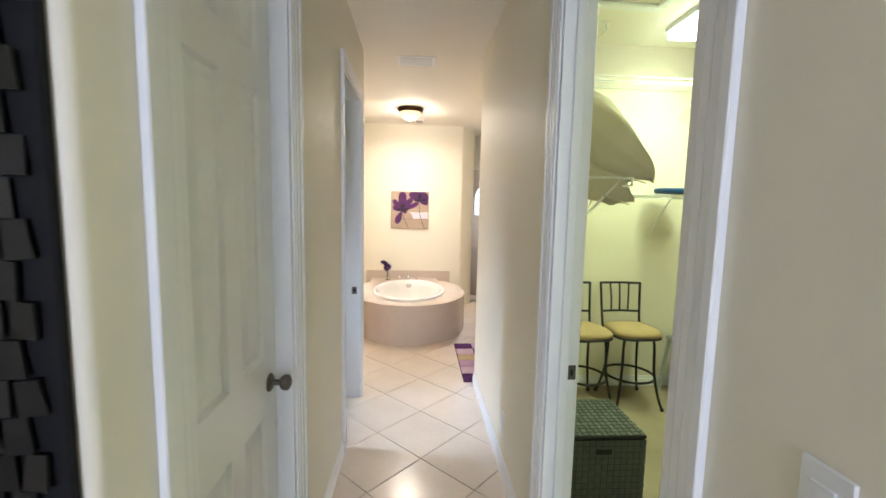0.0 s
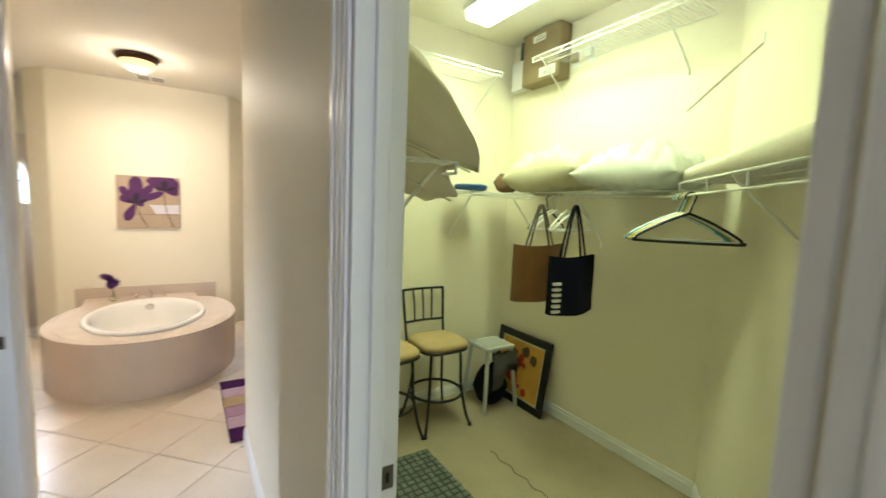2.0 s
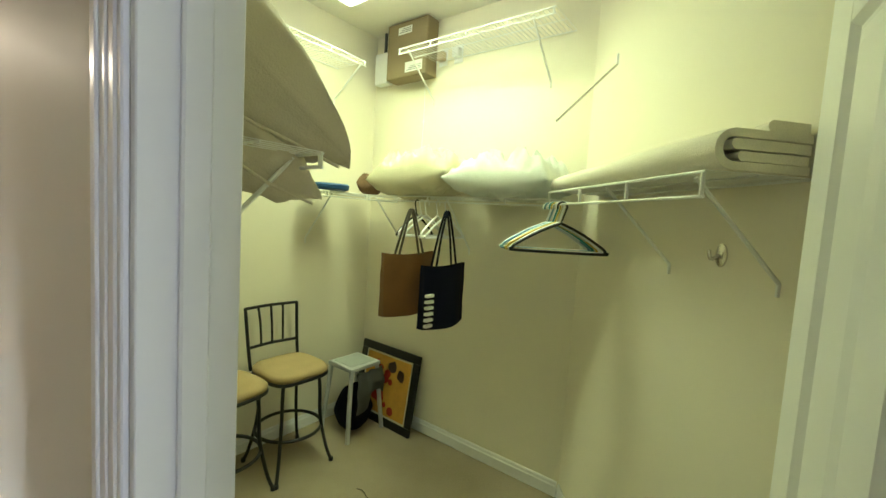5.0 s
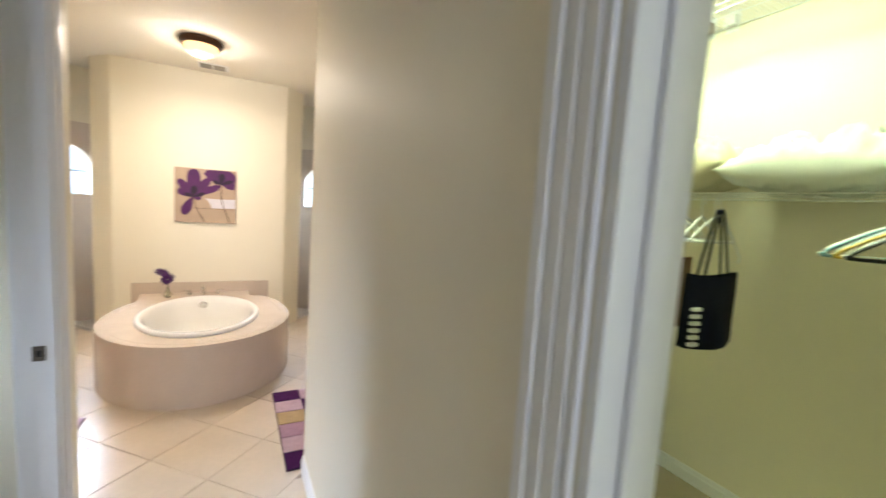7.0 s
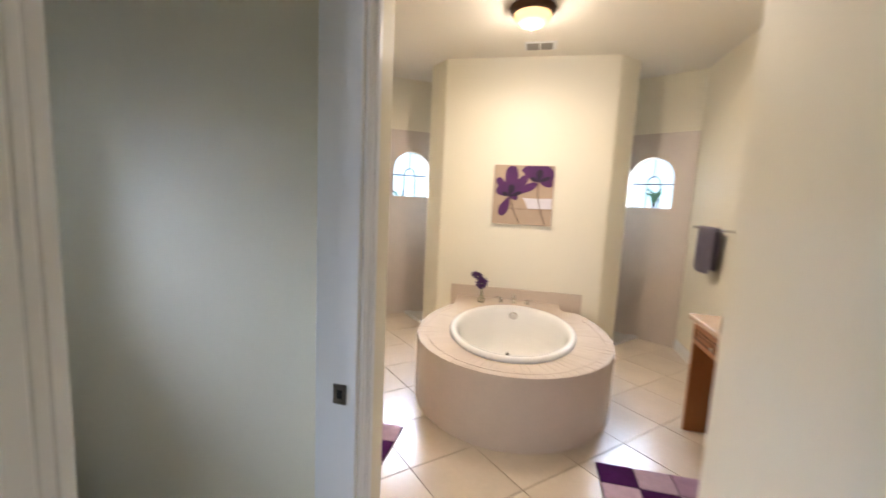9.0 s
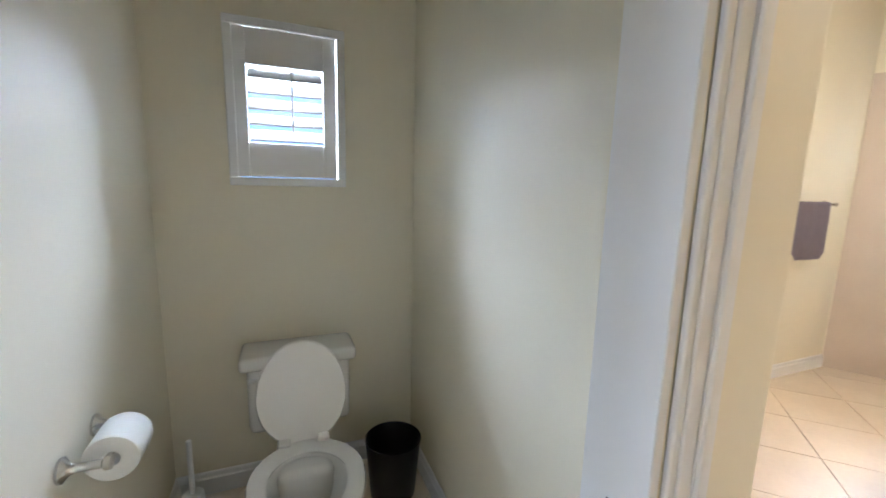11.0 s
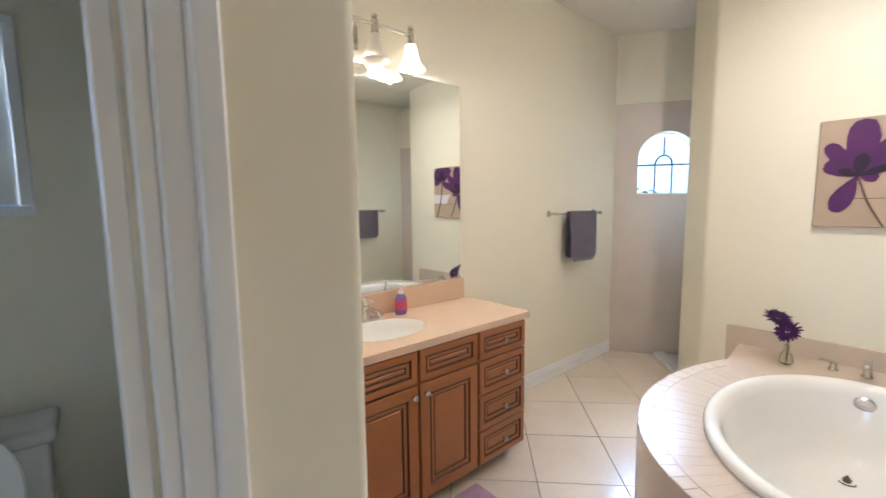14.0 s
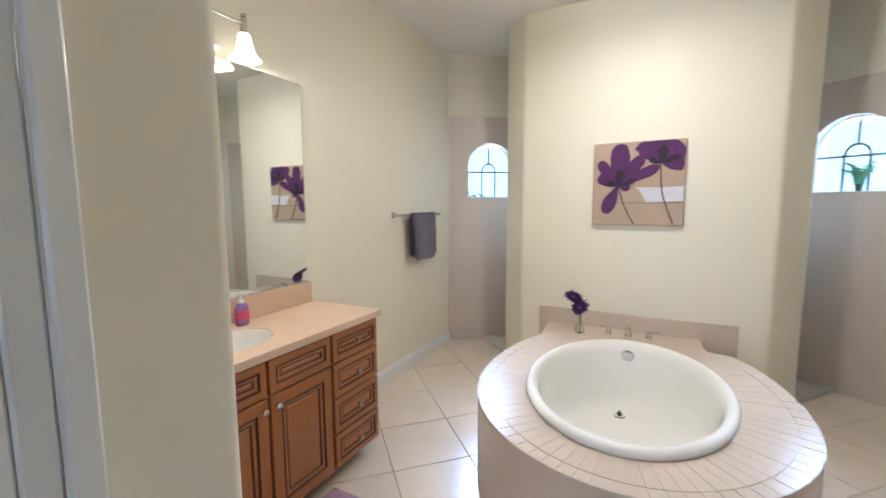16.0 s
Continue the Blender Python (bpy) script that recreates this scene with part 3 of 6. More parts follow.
def stroke(name, pts, material, layer, label=""):
    """A painted shape on the canvas: outline in fractions of its width and height."""
    bm = bmesh.new()
    y1 = PY - 0.0322
    y0 = y1 - 0.0006 * layer
    front = [bm.verts.new((0.04 + 0.59 * u, y0, 1.255 + 0.59 * v)) for u, v in pts]
    back = [bm.verts.new((0.04 + 0.59 * u, y1, 1.255 + 0.59 * v)) for u, v in pts]
    for i in range(len(pts)):
        j = (i + 1) % len(pts)
        bm.faces.new((front[i], front[j], back[j], back[i]))
    bm.faces.new(front)
    part(name, bm, material, pic, label)


def petal(c, tip, w, blunt=0.6, seed=0):
    """A petal's outline from its base to its tip."""
    rnd = random.Random(seed)
    c, tip = Vector((*c, 0)), Vector((*tip, 0))
    d = tip - c
    s = Vector((-d.y, d.x, 0)).normalized()
    up = [(0, 0.02), (0.2, 0.45), (0.45, 0.9), (0.68, 1.0), (0.85, 0.85), (0.96, blunt)]
    pts = [c + d * a + s * w * b * rnd.uniform(0.9, 1.1) for a, b in up] + [tip] + [c + d * a - s * w * b * rnd.uniform(0.9, 1.1) for a, b in reversed(up)]
    return [(min(0.995, max(0.005, p.x)), min(0.995, max(0.005, p.y))) for p in pts]


c1, c2 = (0.285, 0.48), (0.74, 0.74)
stroke("white_band", [(0.48, 0.455), (0.52, 0.43), (0.56, 0.36), (0.60, 0.275), (0.995, 0.285), (0.985, 0.37), (0.995, 0.46), (0.75, 0.45)], PAINTW, 1, "lavender-white paint band")
stroke("pencil_line", [(0.22, 0.262), (0.98, 0.268), (0.98, 0.274), (0.22, 0.268)], STEMP, 1)
for k, (tip, w) in enumerate((((0.305, 0.985), 0.115), ((0.06, 0.78), 0.07), ((0.055, 0.60), 0.08), ((0.56, 0.83), 0.075), ((0.74, 0.71), 0.065), ((0.135, 0.14), 0.075), ((0.42, 0.45), 0.05))):
    stroke("petal", petal(c1, tip, w, 0.30 if tip[0] > 0.6 else 0.55, k), PAINTP, 2 + k)
for k, (tip, w) in enumerate((((0.50, 0.97), 0.085), ((0.62, 0.99), 0.09), ((0.76, 0.995), 0.10), ((0.90, 0.99), 0.10), ((0.99, 0.90), 0.09), ((0.985, 0.72), 0.085))):
    stroke("petal", petal(c2, tip, w, 0.9, 20 + k), PAINTP, 2 + k)
for c in (c1, c2):
    stroke("petal_shadow", petal((c[0], c[1] - 0.02), (c[0] + 0.03, c[1] + 0.20), 0.05, 0.3, 5), PAINTD, 10)
    stroke("petal_shadow", petal((c[0], c[1] - 0.01), (c[0] - 0.13, c[1] + 0.05), 0.035, 0.3, 6), PAINTD, 11)
    stroke("petal_shadow", petal((c[0], c[1] - 0.01), (c[0] + 0.20, c[1] + 0.07), 0.035, 0.3, 7), PAINTD, 12)
for a, b, m in ((c1, (0.475, 0.01), (0.36, 0.24)), (c2, (0.895, 0.01), (0.77, 0.38))):
    line = smooth_path([(a[0], a[1], 0), (m[0], m[1], 0), (b[0], b[1], 0)], 6)
    stroke("stem", [(p.x - 0.008, p.y) for p in line] + [(p.x + 0.008, p.y) for p in reversed(line)], STEMP, 9)

# ------------------------------------------------------------ west vanity
VF, VE = -0.93, 5.44
vanity = thing("vanity_cabinet", (-1.17, 4.7, 0), "brown glazed wooden vanity cabinet with raised panels", "cabinet")
part("body", bx(LX + 0.003, VF, BY + 0.004, VE, 0.07, 0.64, bevel=0.002), WOOD, vanity)
part("front_rail", bx(VF - 0.02, VF, BY + 0.004, VE, 0.641, 0.783, bevel=0.002), WOOD, vanity)
part("end_panel", bx(LX + 0.003, VF - 0.021, VE - 0.02, VE, 0.641, 0.783, bevel=0.002), WOOD, vanity)
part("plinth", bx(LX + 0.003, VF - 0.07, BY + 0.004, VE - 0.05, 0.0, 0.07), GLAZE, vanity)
for z0, z1 in ((0.633, 0.775), (0.451, 0.621), (0.264, 0.440), (0.080, 0.252)):
    cabinet_front("drawer_front", vanity, VF, 5.082, 5.432, z0, z1, 1, (5.257, (z0 + z1) / 2))
for y0, y1 in ((4.713, 5.064), (4.345, 4.697)):
    cabinet_front("false_drawer", vanity, VF, y0, y1, 0.632, 0.775, 1)
    cabinet_front("door", vanity, VF, y0, y1, 0.080, 0.620, 1, (y0 + 0.025 if y0 > 4.5 else y1 - 0.025, 0.578), big=True)
for z0, z1 in ((0.633, 0.775), (0.451, 0.621), (0.264, 0.440), (0.080, 0.252)):
    cabinet_front("drawer_front", vanity, VF, 3.985, 4.328, z0, z1, 1, (4.156, (z0 + z1) / 2))


def counter_with_sink(name, x0, x1, y0, y1, z0, z1, sx, sy, ra, rb, label):
    """A countertop slab with an oval hole for a basin."""
    bm = bmesh.new()
    n = 48
    rings = []
    for z in (z0, z1):
        oval, edge = [], []
        for i in range(n):
            a = 2 * math.pi * i / n
            c, s = math.cos(a), math.sin(a)
            oval.append(bm.verts.new((sx + ra * c, sy + rb * s, z)))
            k = min((x1 - sx if c > 0 else sx - x0) / max(abs(c), 1e-6), (y1 - sy if s > 0 else sy - y0) / max(abs(s), 1e-6))
            edge.append(bm.verts.new((sx + k * c, sy + k * s, z)))
        corners = [(x0, y0), (x1, y0), (x1, y1), (x0, y1)]
        for x, y in corners:
            e = min(edge, key=lambda v: (v.co.x - x) ** 2 + (v.co.y - y) ** 2)
            e.co.x, e.co.y = x, y
        rings.append((oval, edge))
        for i in range(n):
            j = (i + 1) % n
            bm.faces.new((oval[i], oval[j], edge[j], edge[i]))
    for k in (0, 1):
        for i in range(n):
            j = (i + 1) % n
            bm.faces.new((rings[0][k][i], rings[0][k][j], rings[1][k][j], rings[1][k][i]))
    return solid(name, bm, COUNTER, label, "countertop")


SKX, SKY = -1.165, 4.70
vcount = counter_with_sink("vanity_counter", LX + 0.003, VF + 0.028, BY + 0.003, VE + 0.025, 0.766, 0.80, SKX, SKY, 0.155, 0.215, "peach solid-surface counter with a cut-out for the sink")
part("backsplash", bx(LX + 0.003, LX + 0.02, BY + 0.003, VE + 0.02 - 0.03, 0.801, 0.925, bevel=0.003), COUNTER, vcount, "peach backsplash strip below the mirror")
bm = bmesh.new()
lathe(bm, [(1.02, 0.797), (1.0, 0.798), (0.97, 0.788), (0.93, 0.76), (0.82, 0.70), (0.6, 0.665), (0.2, 0.655), (0, 0.655)], 40, (SKX, SKY, 0), 0.155, 0.215)
solid("sink", bm, PORCELAIN, "white oval undermount sink in the counter", "sink", smooth=60)
tap = thing("sink_faucet", (-1.345, 4.70, 0.80), "chrome single-lever faucet behind the sink", "faucet")
bm = bmesh.new()
box(bm, -1.37, -1.32, 4.62, 4.78, 0.80, 0.812, bevel=0.005, seg=2)
lathe(bm, [(0.028, 0.81), (0.024, 0.84), (0.022, 0.87), (0.018, 0.878), (0, 0.88)], 20, (-1.345, 4.70, 0))
tube(bm, smooth_path([(-1.345, 4.70, 0.845), (-1.29, 4.70, 0.868), (-1.23, 4.70, 0.865), (-1.20, 4.70, 0.845)], 5), 0.013, 12)
part("body", bm, CHROME, tap, smooth=40)
bm = bmesh.new()
lathe(bm, [(0.020, 0.882), (0.024, 0.895), (0.020, 0.915), (0.008, 0.925), (0, 0.926)], 18, (-1.345, 4.70, 0))
box(bm, -1.34, -1.275, 4.691, 4.709, 0.905, 0.914, bevel=0.003)
part("lever", bm, CHROME, tap, smooth=40)
soap = thing("soap_bottle", (-1.33, 4.905, 0.80), "clear pump bottle of violet hand soap with a floral label", "soap bottle")
SOAPM = mat("violet soap", (0.25, 0.16, 0.42), 0.12, var=0.1, scale=20)
LABELP = mat("pink floral label", (0.55, 0.06, 0.16), 0.5, var=0.7, scale=60, fine=0.3)
bm = bmesh.new()
lathe(bm, [(0, 0), (0.030, 0), (0.034, 0.008), (0.036, 0.05), (0.033, 0.09), (0.022, 0.108), (0.012, 0.114), (0, 0.114)], 24, (-1.33, 4.905, 0.80), 0.72, 1.0)
part("bottle", bm, SOAPM, soap, smooth=50)
bm = bmesh.new()
lathe(bm, [(0.0368, 0.028), (0.0375, 0.05), (0.0355, 0.078)], 24, (-1.33, 4.905, 0.80), 0.72, 1.0)
part("label", bm, LABELP, soap, "pink floral paper label", smooth=50)
bm = bmesh.new()
lathe(bm, [(0.013, 0.112), (0.013, 0.126), (0.005, 0.128), (0.005, 0.15), (0.012, 0.152), (0.012, 0.162), (0, 0.163)], 14, (-1.33, 4.905, 0.80))
box(bm, -1.33, -1.285, 4.90, 4.91, 0.953, 0.961, bevel=0.002)
part("pump", bm, WHITEP, soap, "white plastic pump", smooth=40)

for ob in (vcount, bpy.data.objects["sink"], tap, soap):
    ob.location.z += 0.018
mir = thing("wall_mirror", (LX, 4.7, 0.93), "large frameless wall mirror above the vanity", "mirror")
part("glass", bx(LX + 0.004, LX + 0.009, BY + 0.03, 5.41, 0.946, 2.10, bevel=0.001), MIRROR, mir)
part("backing", bx(LX + 0.002, LX + 0.0045, BY + 0.028, 5.413, 0.944, 2.103), BLACKM, mir, "dark mirror edge")

fix = thing("vanity_light", (LX, 4.665, 2.2), "brushed nickel bar light with four bell glass shades", "wall lamp")
part("back_plate", bx(LX + 0.002, LX + 0.02, 4.60, 4.73, 2.15, 2.27, bevel=0.006, seg=2), CHROME, fix)
bm = bmesh.new()
tube(bm, [(-1.30, 4.28, 2.255), (-1.30, 5.00, 2.255)], 0.008, 10)
tube(bm, smooth_path([(LX + 0.02, 4.665, 2.20), (-1.35, 4.665, 2.20), (-1.30, 4.665, 2.255)], 5), 0.008, 8)
part("bar", bm, CHROME, fix, smooth=50)
for k, yk in enumerate((4.35, 4.56, 4.77, 4.98)):
    bm = bmesh.new()
    lathe(bm, [(0.0, 0.05), (0.014, 0.048), (0.015, 0.036), (0.011, 0.032), (0.017, 0.028), (0.018, -0.03), (0.022, -0.034), (0.022, -0.048), (0, -0.05)], 16, (-1.30, yk, 2.25))
    hd = part("socket", bm, CHROME, fix, smooth=30)
    bm = bmesh.new()
    lathe(bm, [(0.024, -0.04), (0.029, -0.05), (0.034, -0.08), (0.044, -0.12), (0.064, -0.152), (0.070, -0.158), (0.066, -0.156), (0.041, -0.12), (0.030, -0.08), (0.022, -0.05)], 28, (-1.30, yk, 2.25))
    part("shade", bm, FROST if k in (0, 2) else LIT, fix, "frosted bell glass shade" if k in (0, 2) else "lit frosted bell glass shade", smooth=60)


# ------------------------------------------------------------ towel bars


def towel_bar(xw, side, y0, y1, ty0, ty1):
    """A bar on a side wall and the towel folded over it."""
    xb = xw + side * 0.07
    bar = thing("towel_bar", (xw, (y0 + y1) / 2, 1.33), "brushed nickel towel bar on the cream wall", "towel bar", group="towel bars")
    bm = bmesh.new()
    tube(bm, [(xb, y0 - 0.01, 1.325), (xb, y1 + 0.01, 1.325)], 0.0085, 10)
    part("bar", bm, CHROME, bar, smooth=50)
    for y in (y0, y1):
        bm = bmesh.new()
        prof = [(0.026, 0.001), (0.026, 0.008), (0.018, 0.016), (0.011, 0.03), (0.010, 0.07), (0.014, 0.075), (0.014, 0.085), (0, 0.088)]
        lathe(bm, [(r, side * h) for r, h in prof], 16, (xw, y, 1.325), axis='X')
        part("bracket", bm, CHROME, bar, smooth=40)
    bm = bmesh.new()
    path = [(-0.024, -0.36), (-0.022, -0.2), (-0.016, -0.05), (-0.012, 0.004), (0.0, 0.014), (0.014, 0.004), (0.020, -0.06), (0.026, -0.2), (0.030, -0.39)]
    path = [p for p in smooth_path([(u, v, 0) for u, v in path], 4)]
    n = 20
    grid = []
    for i, p in enumerate(path):
        row = []
        for j in range(n + 1):
            v = j / n
            drop = max(0.0, -p.y)
            wave = 0.006 * math.sin(v * 9 + 2) * min(1, drop * 4)
            cut = 0.0
            e = min(v, 1 - v) * (ty1 - ty0)
            if drop > 0.3 and e < 0.05:
                cut = (0.05 - e) * 0.9 * (drop - 0.3) / 0.09
            row.append(bm.verts.new((xb + side * (p.x + wave), ty0 + (ty1 - ty0) * v, 1.325 + 0.004 + p.y + cut + 0.006 * noise.noise(Vector((v * 5, i * 0.3, xw))))))
        grid.append(row)
    for a, b in zip(grid, grid[1:]):
        for j in range(n):
            bm.faces.new((a[j], a[j + 1], b[j + 1], b[j]))
    bmesh.ops.solidify(bm, geom=bm.faces[:], thickness=0.007)
    solid("towel", bm, GREYT, "grey-purple terry hand towel folded over the bar", "towel", group="hand towels", smooth=60)


towel_bar(LX, 1, 6.34, 6.98, 6.50, 6.90)
towel_bar(RX, -1, 6.34, 6.98, 6.48, 6.86)

# ------------------------------------------------------------ east make-up vanity
EF, EE = 1.545, 5.60
ev = thing("makeup_vanity", (1.8, 4.8, 0), "brown wooden make-up vanity with an open knee space", "cabinet")
part("end_panel", bx(EF, RX - 0.003, EE - 0.022, EE, 0.0, 0.765, bevel=0.002), WOOD, ev)
part("side_panel", bx(EF, RX - 0.003, 4.80, 4.82, 0.0, 0.765, bevel=0.002), WOOD, ev)
part("drawer_box", bx(EF + 0.002, RX - 0.05, 4.822, EE - 0.024, 0.62, 0.763), WOOD, ev)
cabinet_front("drawer_front", ev, EF + 0.002, 4.84, EE - 0.04, 0.63, 0.757, -1, (5.21, 0.692))
part("body", bx(EF, RX - 0.003, BY + 0.034, 4.798, 0.095, 0.765, bevel=0.002), WOOD, ev)
for z0, z1 in ((0.662, 0.757), (0.507, 0.648), (0.318, 0.493), (0.108, 0.304)):
    cabinet_front("drawer_front", ev, EF, 4.42, 4.79, z0, z1, -1, (4.605, (z0 + z1) / 2))
    cabinet_front("drawer_front", ev, EF, 4.02, 4.40, z0, z1, -1, (4.21, (z0 + z1) / 2))
solid("makeup_counter", bx(EF - 0.028, RX - 0.003, BY + 0.033, EE + 0.025, 0.766, 0.80, bevel=0.005, seg=2), COUNTER, "peach solid-surface counter on the make-up vanity", "countertop")
st = thing("vanity_stool", (1.72, 5.12, 0), "low stool with a white cushion under the vanity", "stool")
bm = bmesh.new()
lathe(bm, [(0, 0.40), (0.15, 0.40), (0.165, 0.42), (0.165, 0.45), (0.14, 0.475), (0, 0.485)], 28, (1.72, 5.12, 0))
part("cushion", bm, mat("white cushion", (0.7, 0.68, 0.7), 0.8, bump=0.2, bscale=200), st, smooth=60)
for i in range(4):
    a = math.pi / 4 + i * math.pi / 2
    bm = bmesh.new()
    tube(bm, [(1.72 + 0.15 * math.cos(a), 5.12 + 0.15 * math.sin(a), 0.0), (1.72 + 0.11 * math.cos(a), 5.12 + 0.11 * math.sin(a), 0.40)], 0.013, 8)
    part("leg", bm, WOOD, st, smooth=50)

# ------------------------------------------------------------ rugs
RUGC = [mat("rug deep purple", (0.06, 0.012, 0.075), 0.95, var=0.25, scale=20, bump=0.8, bscale=350, fine=0.2, spec=0.1),
        mat("rug lilac", (0.52, 0.38, 0.46), 0.95, var=0.2, scale=25, bump=0.8, bscale=350, fine=0.2, spec=0.1),
        mat("rug sand", (0.45, 0.34, 0.18), 0.95, var=0.2, scale=25, bump=0.8, bscale=350, fine=0.2, spec=0.1),
        mat("rug mauve", (0.42, 0.27, 0.37), 0.95, var=0.2, scale=25, bump=0.8, bscale=350, fine=0.2, spec=0.1),
        mat("rug dark seam", (0.05, 0.02, 0.05), 0.95, var=0.2, scale=25, bump=0.5, bscale=350)]


def rug(x0, x1, y0, y1, cols, rows, start):
    ob = thing("patchwork_rug", ((x0 + x1) / 2, (y0 + y1) / 2, 0), "purple, lilac and sand patchwork rug on the tiles", "rug", group="bath rugs")
    part("backing", bx(x0, x1, y0, y1, 0.001, 0.010), RUGC[4], ob)
    pat = [[0, 1, 3], [1, 0, 1], [2, 1, 0], [3, 3, 2], [1, 2, 1], [0, 1, 3]]
    w, h = (x1 - x0) / cols, (y1 - y0) / rows
    for i in range(cols):
        for j in range(rows):
            k = pat[rows - 1 - j][(i + start) % 3]
            g = 0.003
            part("patch", bx(x0 + i * w + g, x0 + (i + 1) * w - g, y0 + j * h + g, y0 + (j + 1) * h - g, 0.008, 0.0135, bevel=0.002), RUGC[k], ob)


rug(0.91, 1.50, 3.98, 5.025, 3, 6, 0)
rug(-0.90, -0.265, 3.98, 5.045, 3, 6, 2)

# ------------------------------------------------------------ ceiling lamp and vents
dome = thing("ceiling_lamp", (0.345, 5.87, CEIL), "dark bronze ceiling lamp with a lit amber glass bowl", "ceiling lamp")
bm = bmesh.new()
lathe(bm, [(0, 0), (0.165, 0), (0.170, -0.012), (0.160, -0.035), (0.142, -0.05), (0.132, -0.05), (0.132, -0.03), (0, -0.03)], 40, (0.345, 5.87, CEIL))
part("pan", bm, BRONZE, dome, smooth=40)
bm = bmesh.new()
lathe(bm, [(0.134, -0.035), (0.132, -0.058), (0.122, -0.088), (0.095, -0.113), (0.05, -0.131), (0, -0.136)], 40, (0.345, 5.87, CEIL))
part("bowl", bm, BOWL, dome, "lit amber alabaster glass bowl", smooth=60)
bm = bmesh.new()
lathe(bm, [(0, -0.130), (0.014, -0.135), (0.016, -0.142), (0.006, -0.148), (0.009, -0.157), (0.006, -0.163), (0, -0.165)], 14, (0.345, 5.87, CEIL))
part("finial", bm, BRONZE, dome, smooth=40)


def vent(name, x0, x1, y0, y1, split, label):
    ob = thing(name, ((x0 + x1) / 2, (y0 + y1) / 2, CEIL), label, "air vent")
    part("frame", bx(x0, x1, y0, y1, CEIL - 0.010, CEIL - 0.001, bevel=0.003), WHITEP, ob)
    grey = mat(name + " grey", (0.30, 0.28, 0.25), 0.6, var=0.1)
    n = 2 if split else 1
    w = (x1 - x0 - 0.03) / n
    for i in range(n):
        xa = x0 + 0.02 + i * (w - 0.005)
        part("backing", bx(xa, xa + w - 0.02, y0 + 0.025, y1 - 0.025, CEIL - 0.012, CEIL - 0.009), grey, ob)
        k = 7
        for j in range(k):
            y = y0 + 0.03 + (y1 - y0 - 0.06) * j / (k - 1)
            bm = bx(xa, xa + w - 0.02, y - 0.006, y + 0.006, CEIL - 0.017, CEIL - 0.014)
            part("slat", bm, WHITEP if not split else grey, ob)


vent("ceiling_vent", 0.27, 0.55, 6.50, 6.69, True, "white ceiling register with two grey grilles")
vent("air_return_vent", 0.27, 0.60, 4.00, 4.22, False, "white slatted ceiling vent")


# ------------------------------------------------------------ arched windows


def arched_window(name, wall, label):
    """Bars, frame and pane in a slanted wall's arched opening."""
    _, p, d, arch = wall
    out = Vector((-d.y, d.x, 0))
    if out.y < 0:
        out = -out
    mid = p + out * 0.10
    ob = thing(name, tuple(mid + d * ((U0 + U1) / 2) + Vector((0, 0, 1.48))), label, "window", kind="structure")

    def P(u, z):
        return mid + d * u + Vector((0, 0, z))
    bm = bmesh.new()
    tube(bm, [P(u, z) for u, z in arch], 0.013, 8, closed=True)
    part("window_frame", bm, WHITEP, ob, smooth=40)
    bm = bmesh.new()
    bm.faces.new([bm.verts.new(P(u, z) + out * 0.01) for u, z in arch])
    ext = bmesh.ops.extrude_face_region(bm, geom=bm.faces[:])
    bmesh.ops.translate(bm, verts=[v for v in ext["geom"] if isinstance(v, bmesh.types.BMVert)], vec=out * 0.004)
    pane = part("pane", bm, PANE, ob, "clear window glass")
    pane.visible_shadow = False
    uc, sill, spring, top = (U0 + U1) / 2, 1.48, 1.80, 2.03
    lines = [[(U0, 1.745), (U1, 1.745)], [(uc - 0.07, sill), (uc - 0.07, 1.745)], [(uc + 0.07, sill), (uc + 0.07, 1.745)], [(uc, 1.83), (uc, top)],
             [(uc + 0.07 * math.cos(a), 1.745 + 0.085 * math.sin(a)) for a in [math.pi * i / 10 for i in range(11)]]]
    for line in lines:
        bm = bmesh.new()
        tube(bm, [P(u, z) for u, z in line], 0.009, 6)
        part("glazing_bar", bm, MUNTIN, ob, smooth=40)
    bm = bmesh.new()
    a, b = p + d * U0 - out * 0.006, p + d * U1 - out * 0.006
    prism(bm, [(a.x, a.y), (b.x, b.y), (b.x + out.x * 0.146, b.y + out.y * 0.146), (a.x + out.x * 0.146, a.y + out.y * 0.146)], 1.4805, 1.488)
    part("window_sill", bm, WHITEP, ob)
    return p, d, out


wp = arched_window("window_1", west_shower, "arched window with dark glazing bars in the shower")
ep = arched_window("window_2", east_shower, "arched window with dark glazing bars in the shower")

# daylight in the window openings
DAY = (0.80, 0.90, 1.0)
for nm, (p, d, out) in (("window_daylight_west", wp), ("window_daylight_east", ep)):
    w = p + d * ((U0 + U1) / 2) + Vector((0, 0, 1.72))
    c = w + out * 0.75 + Vector((0, 0, 0.55))
    lamp_area(nm, look(tuple(c), tuple(w)), 0.7, 0.4, 120, DAY)

# leaves outside and the potted plant at the east window
LEAF = mat("leaf green", (0.09, 0.22, 0.12), 0.5, var=0.3, scale=12, fine=0.2)
pot = thing("potted_plant", tuple(ep[0] + ep[1] * 0.40 + ep[2] * 0.075 + Vector((0, 0, 1.488))), "small green fern in a dark pot on the window sill", "plant")
pc = Vector(pot.location)
bm = bmesh.new()
lathe(bm, [(0, 0), (0.022, 0), (0.030, 0.045), (0.032, 0.05), (0.027, 0.05), (0.024, 0.04), (0, 0.04)], 16, tuple(pc), 0.8, 0.8)
part("pot", bm, BLACKM, pot, "small dark pot", smooth=40)
bm = bmesh.new()
rnd = random.Random(4)
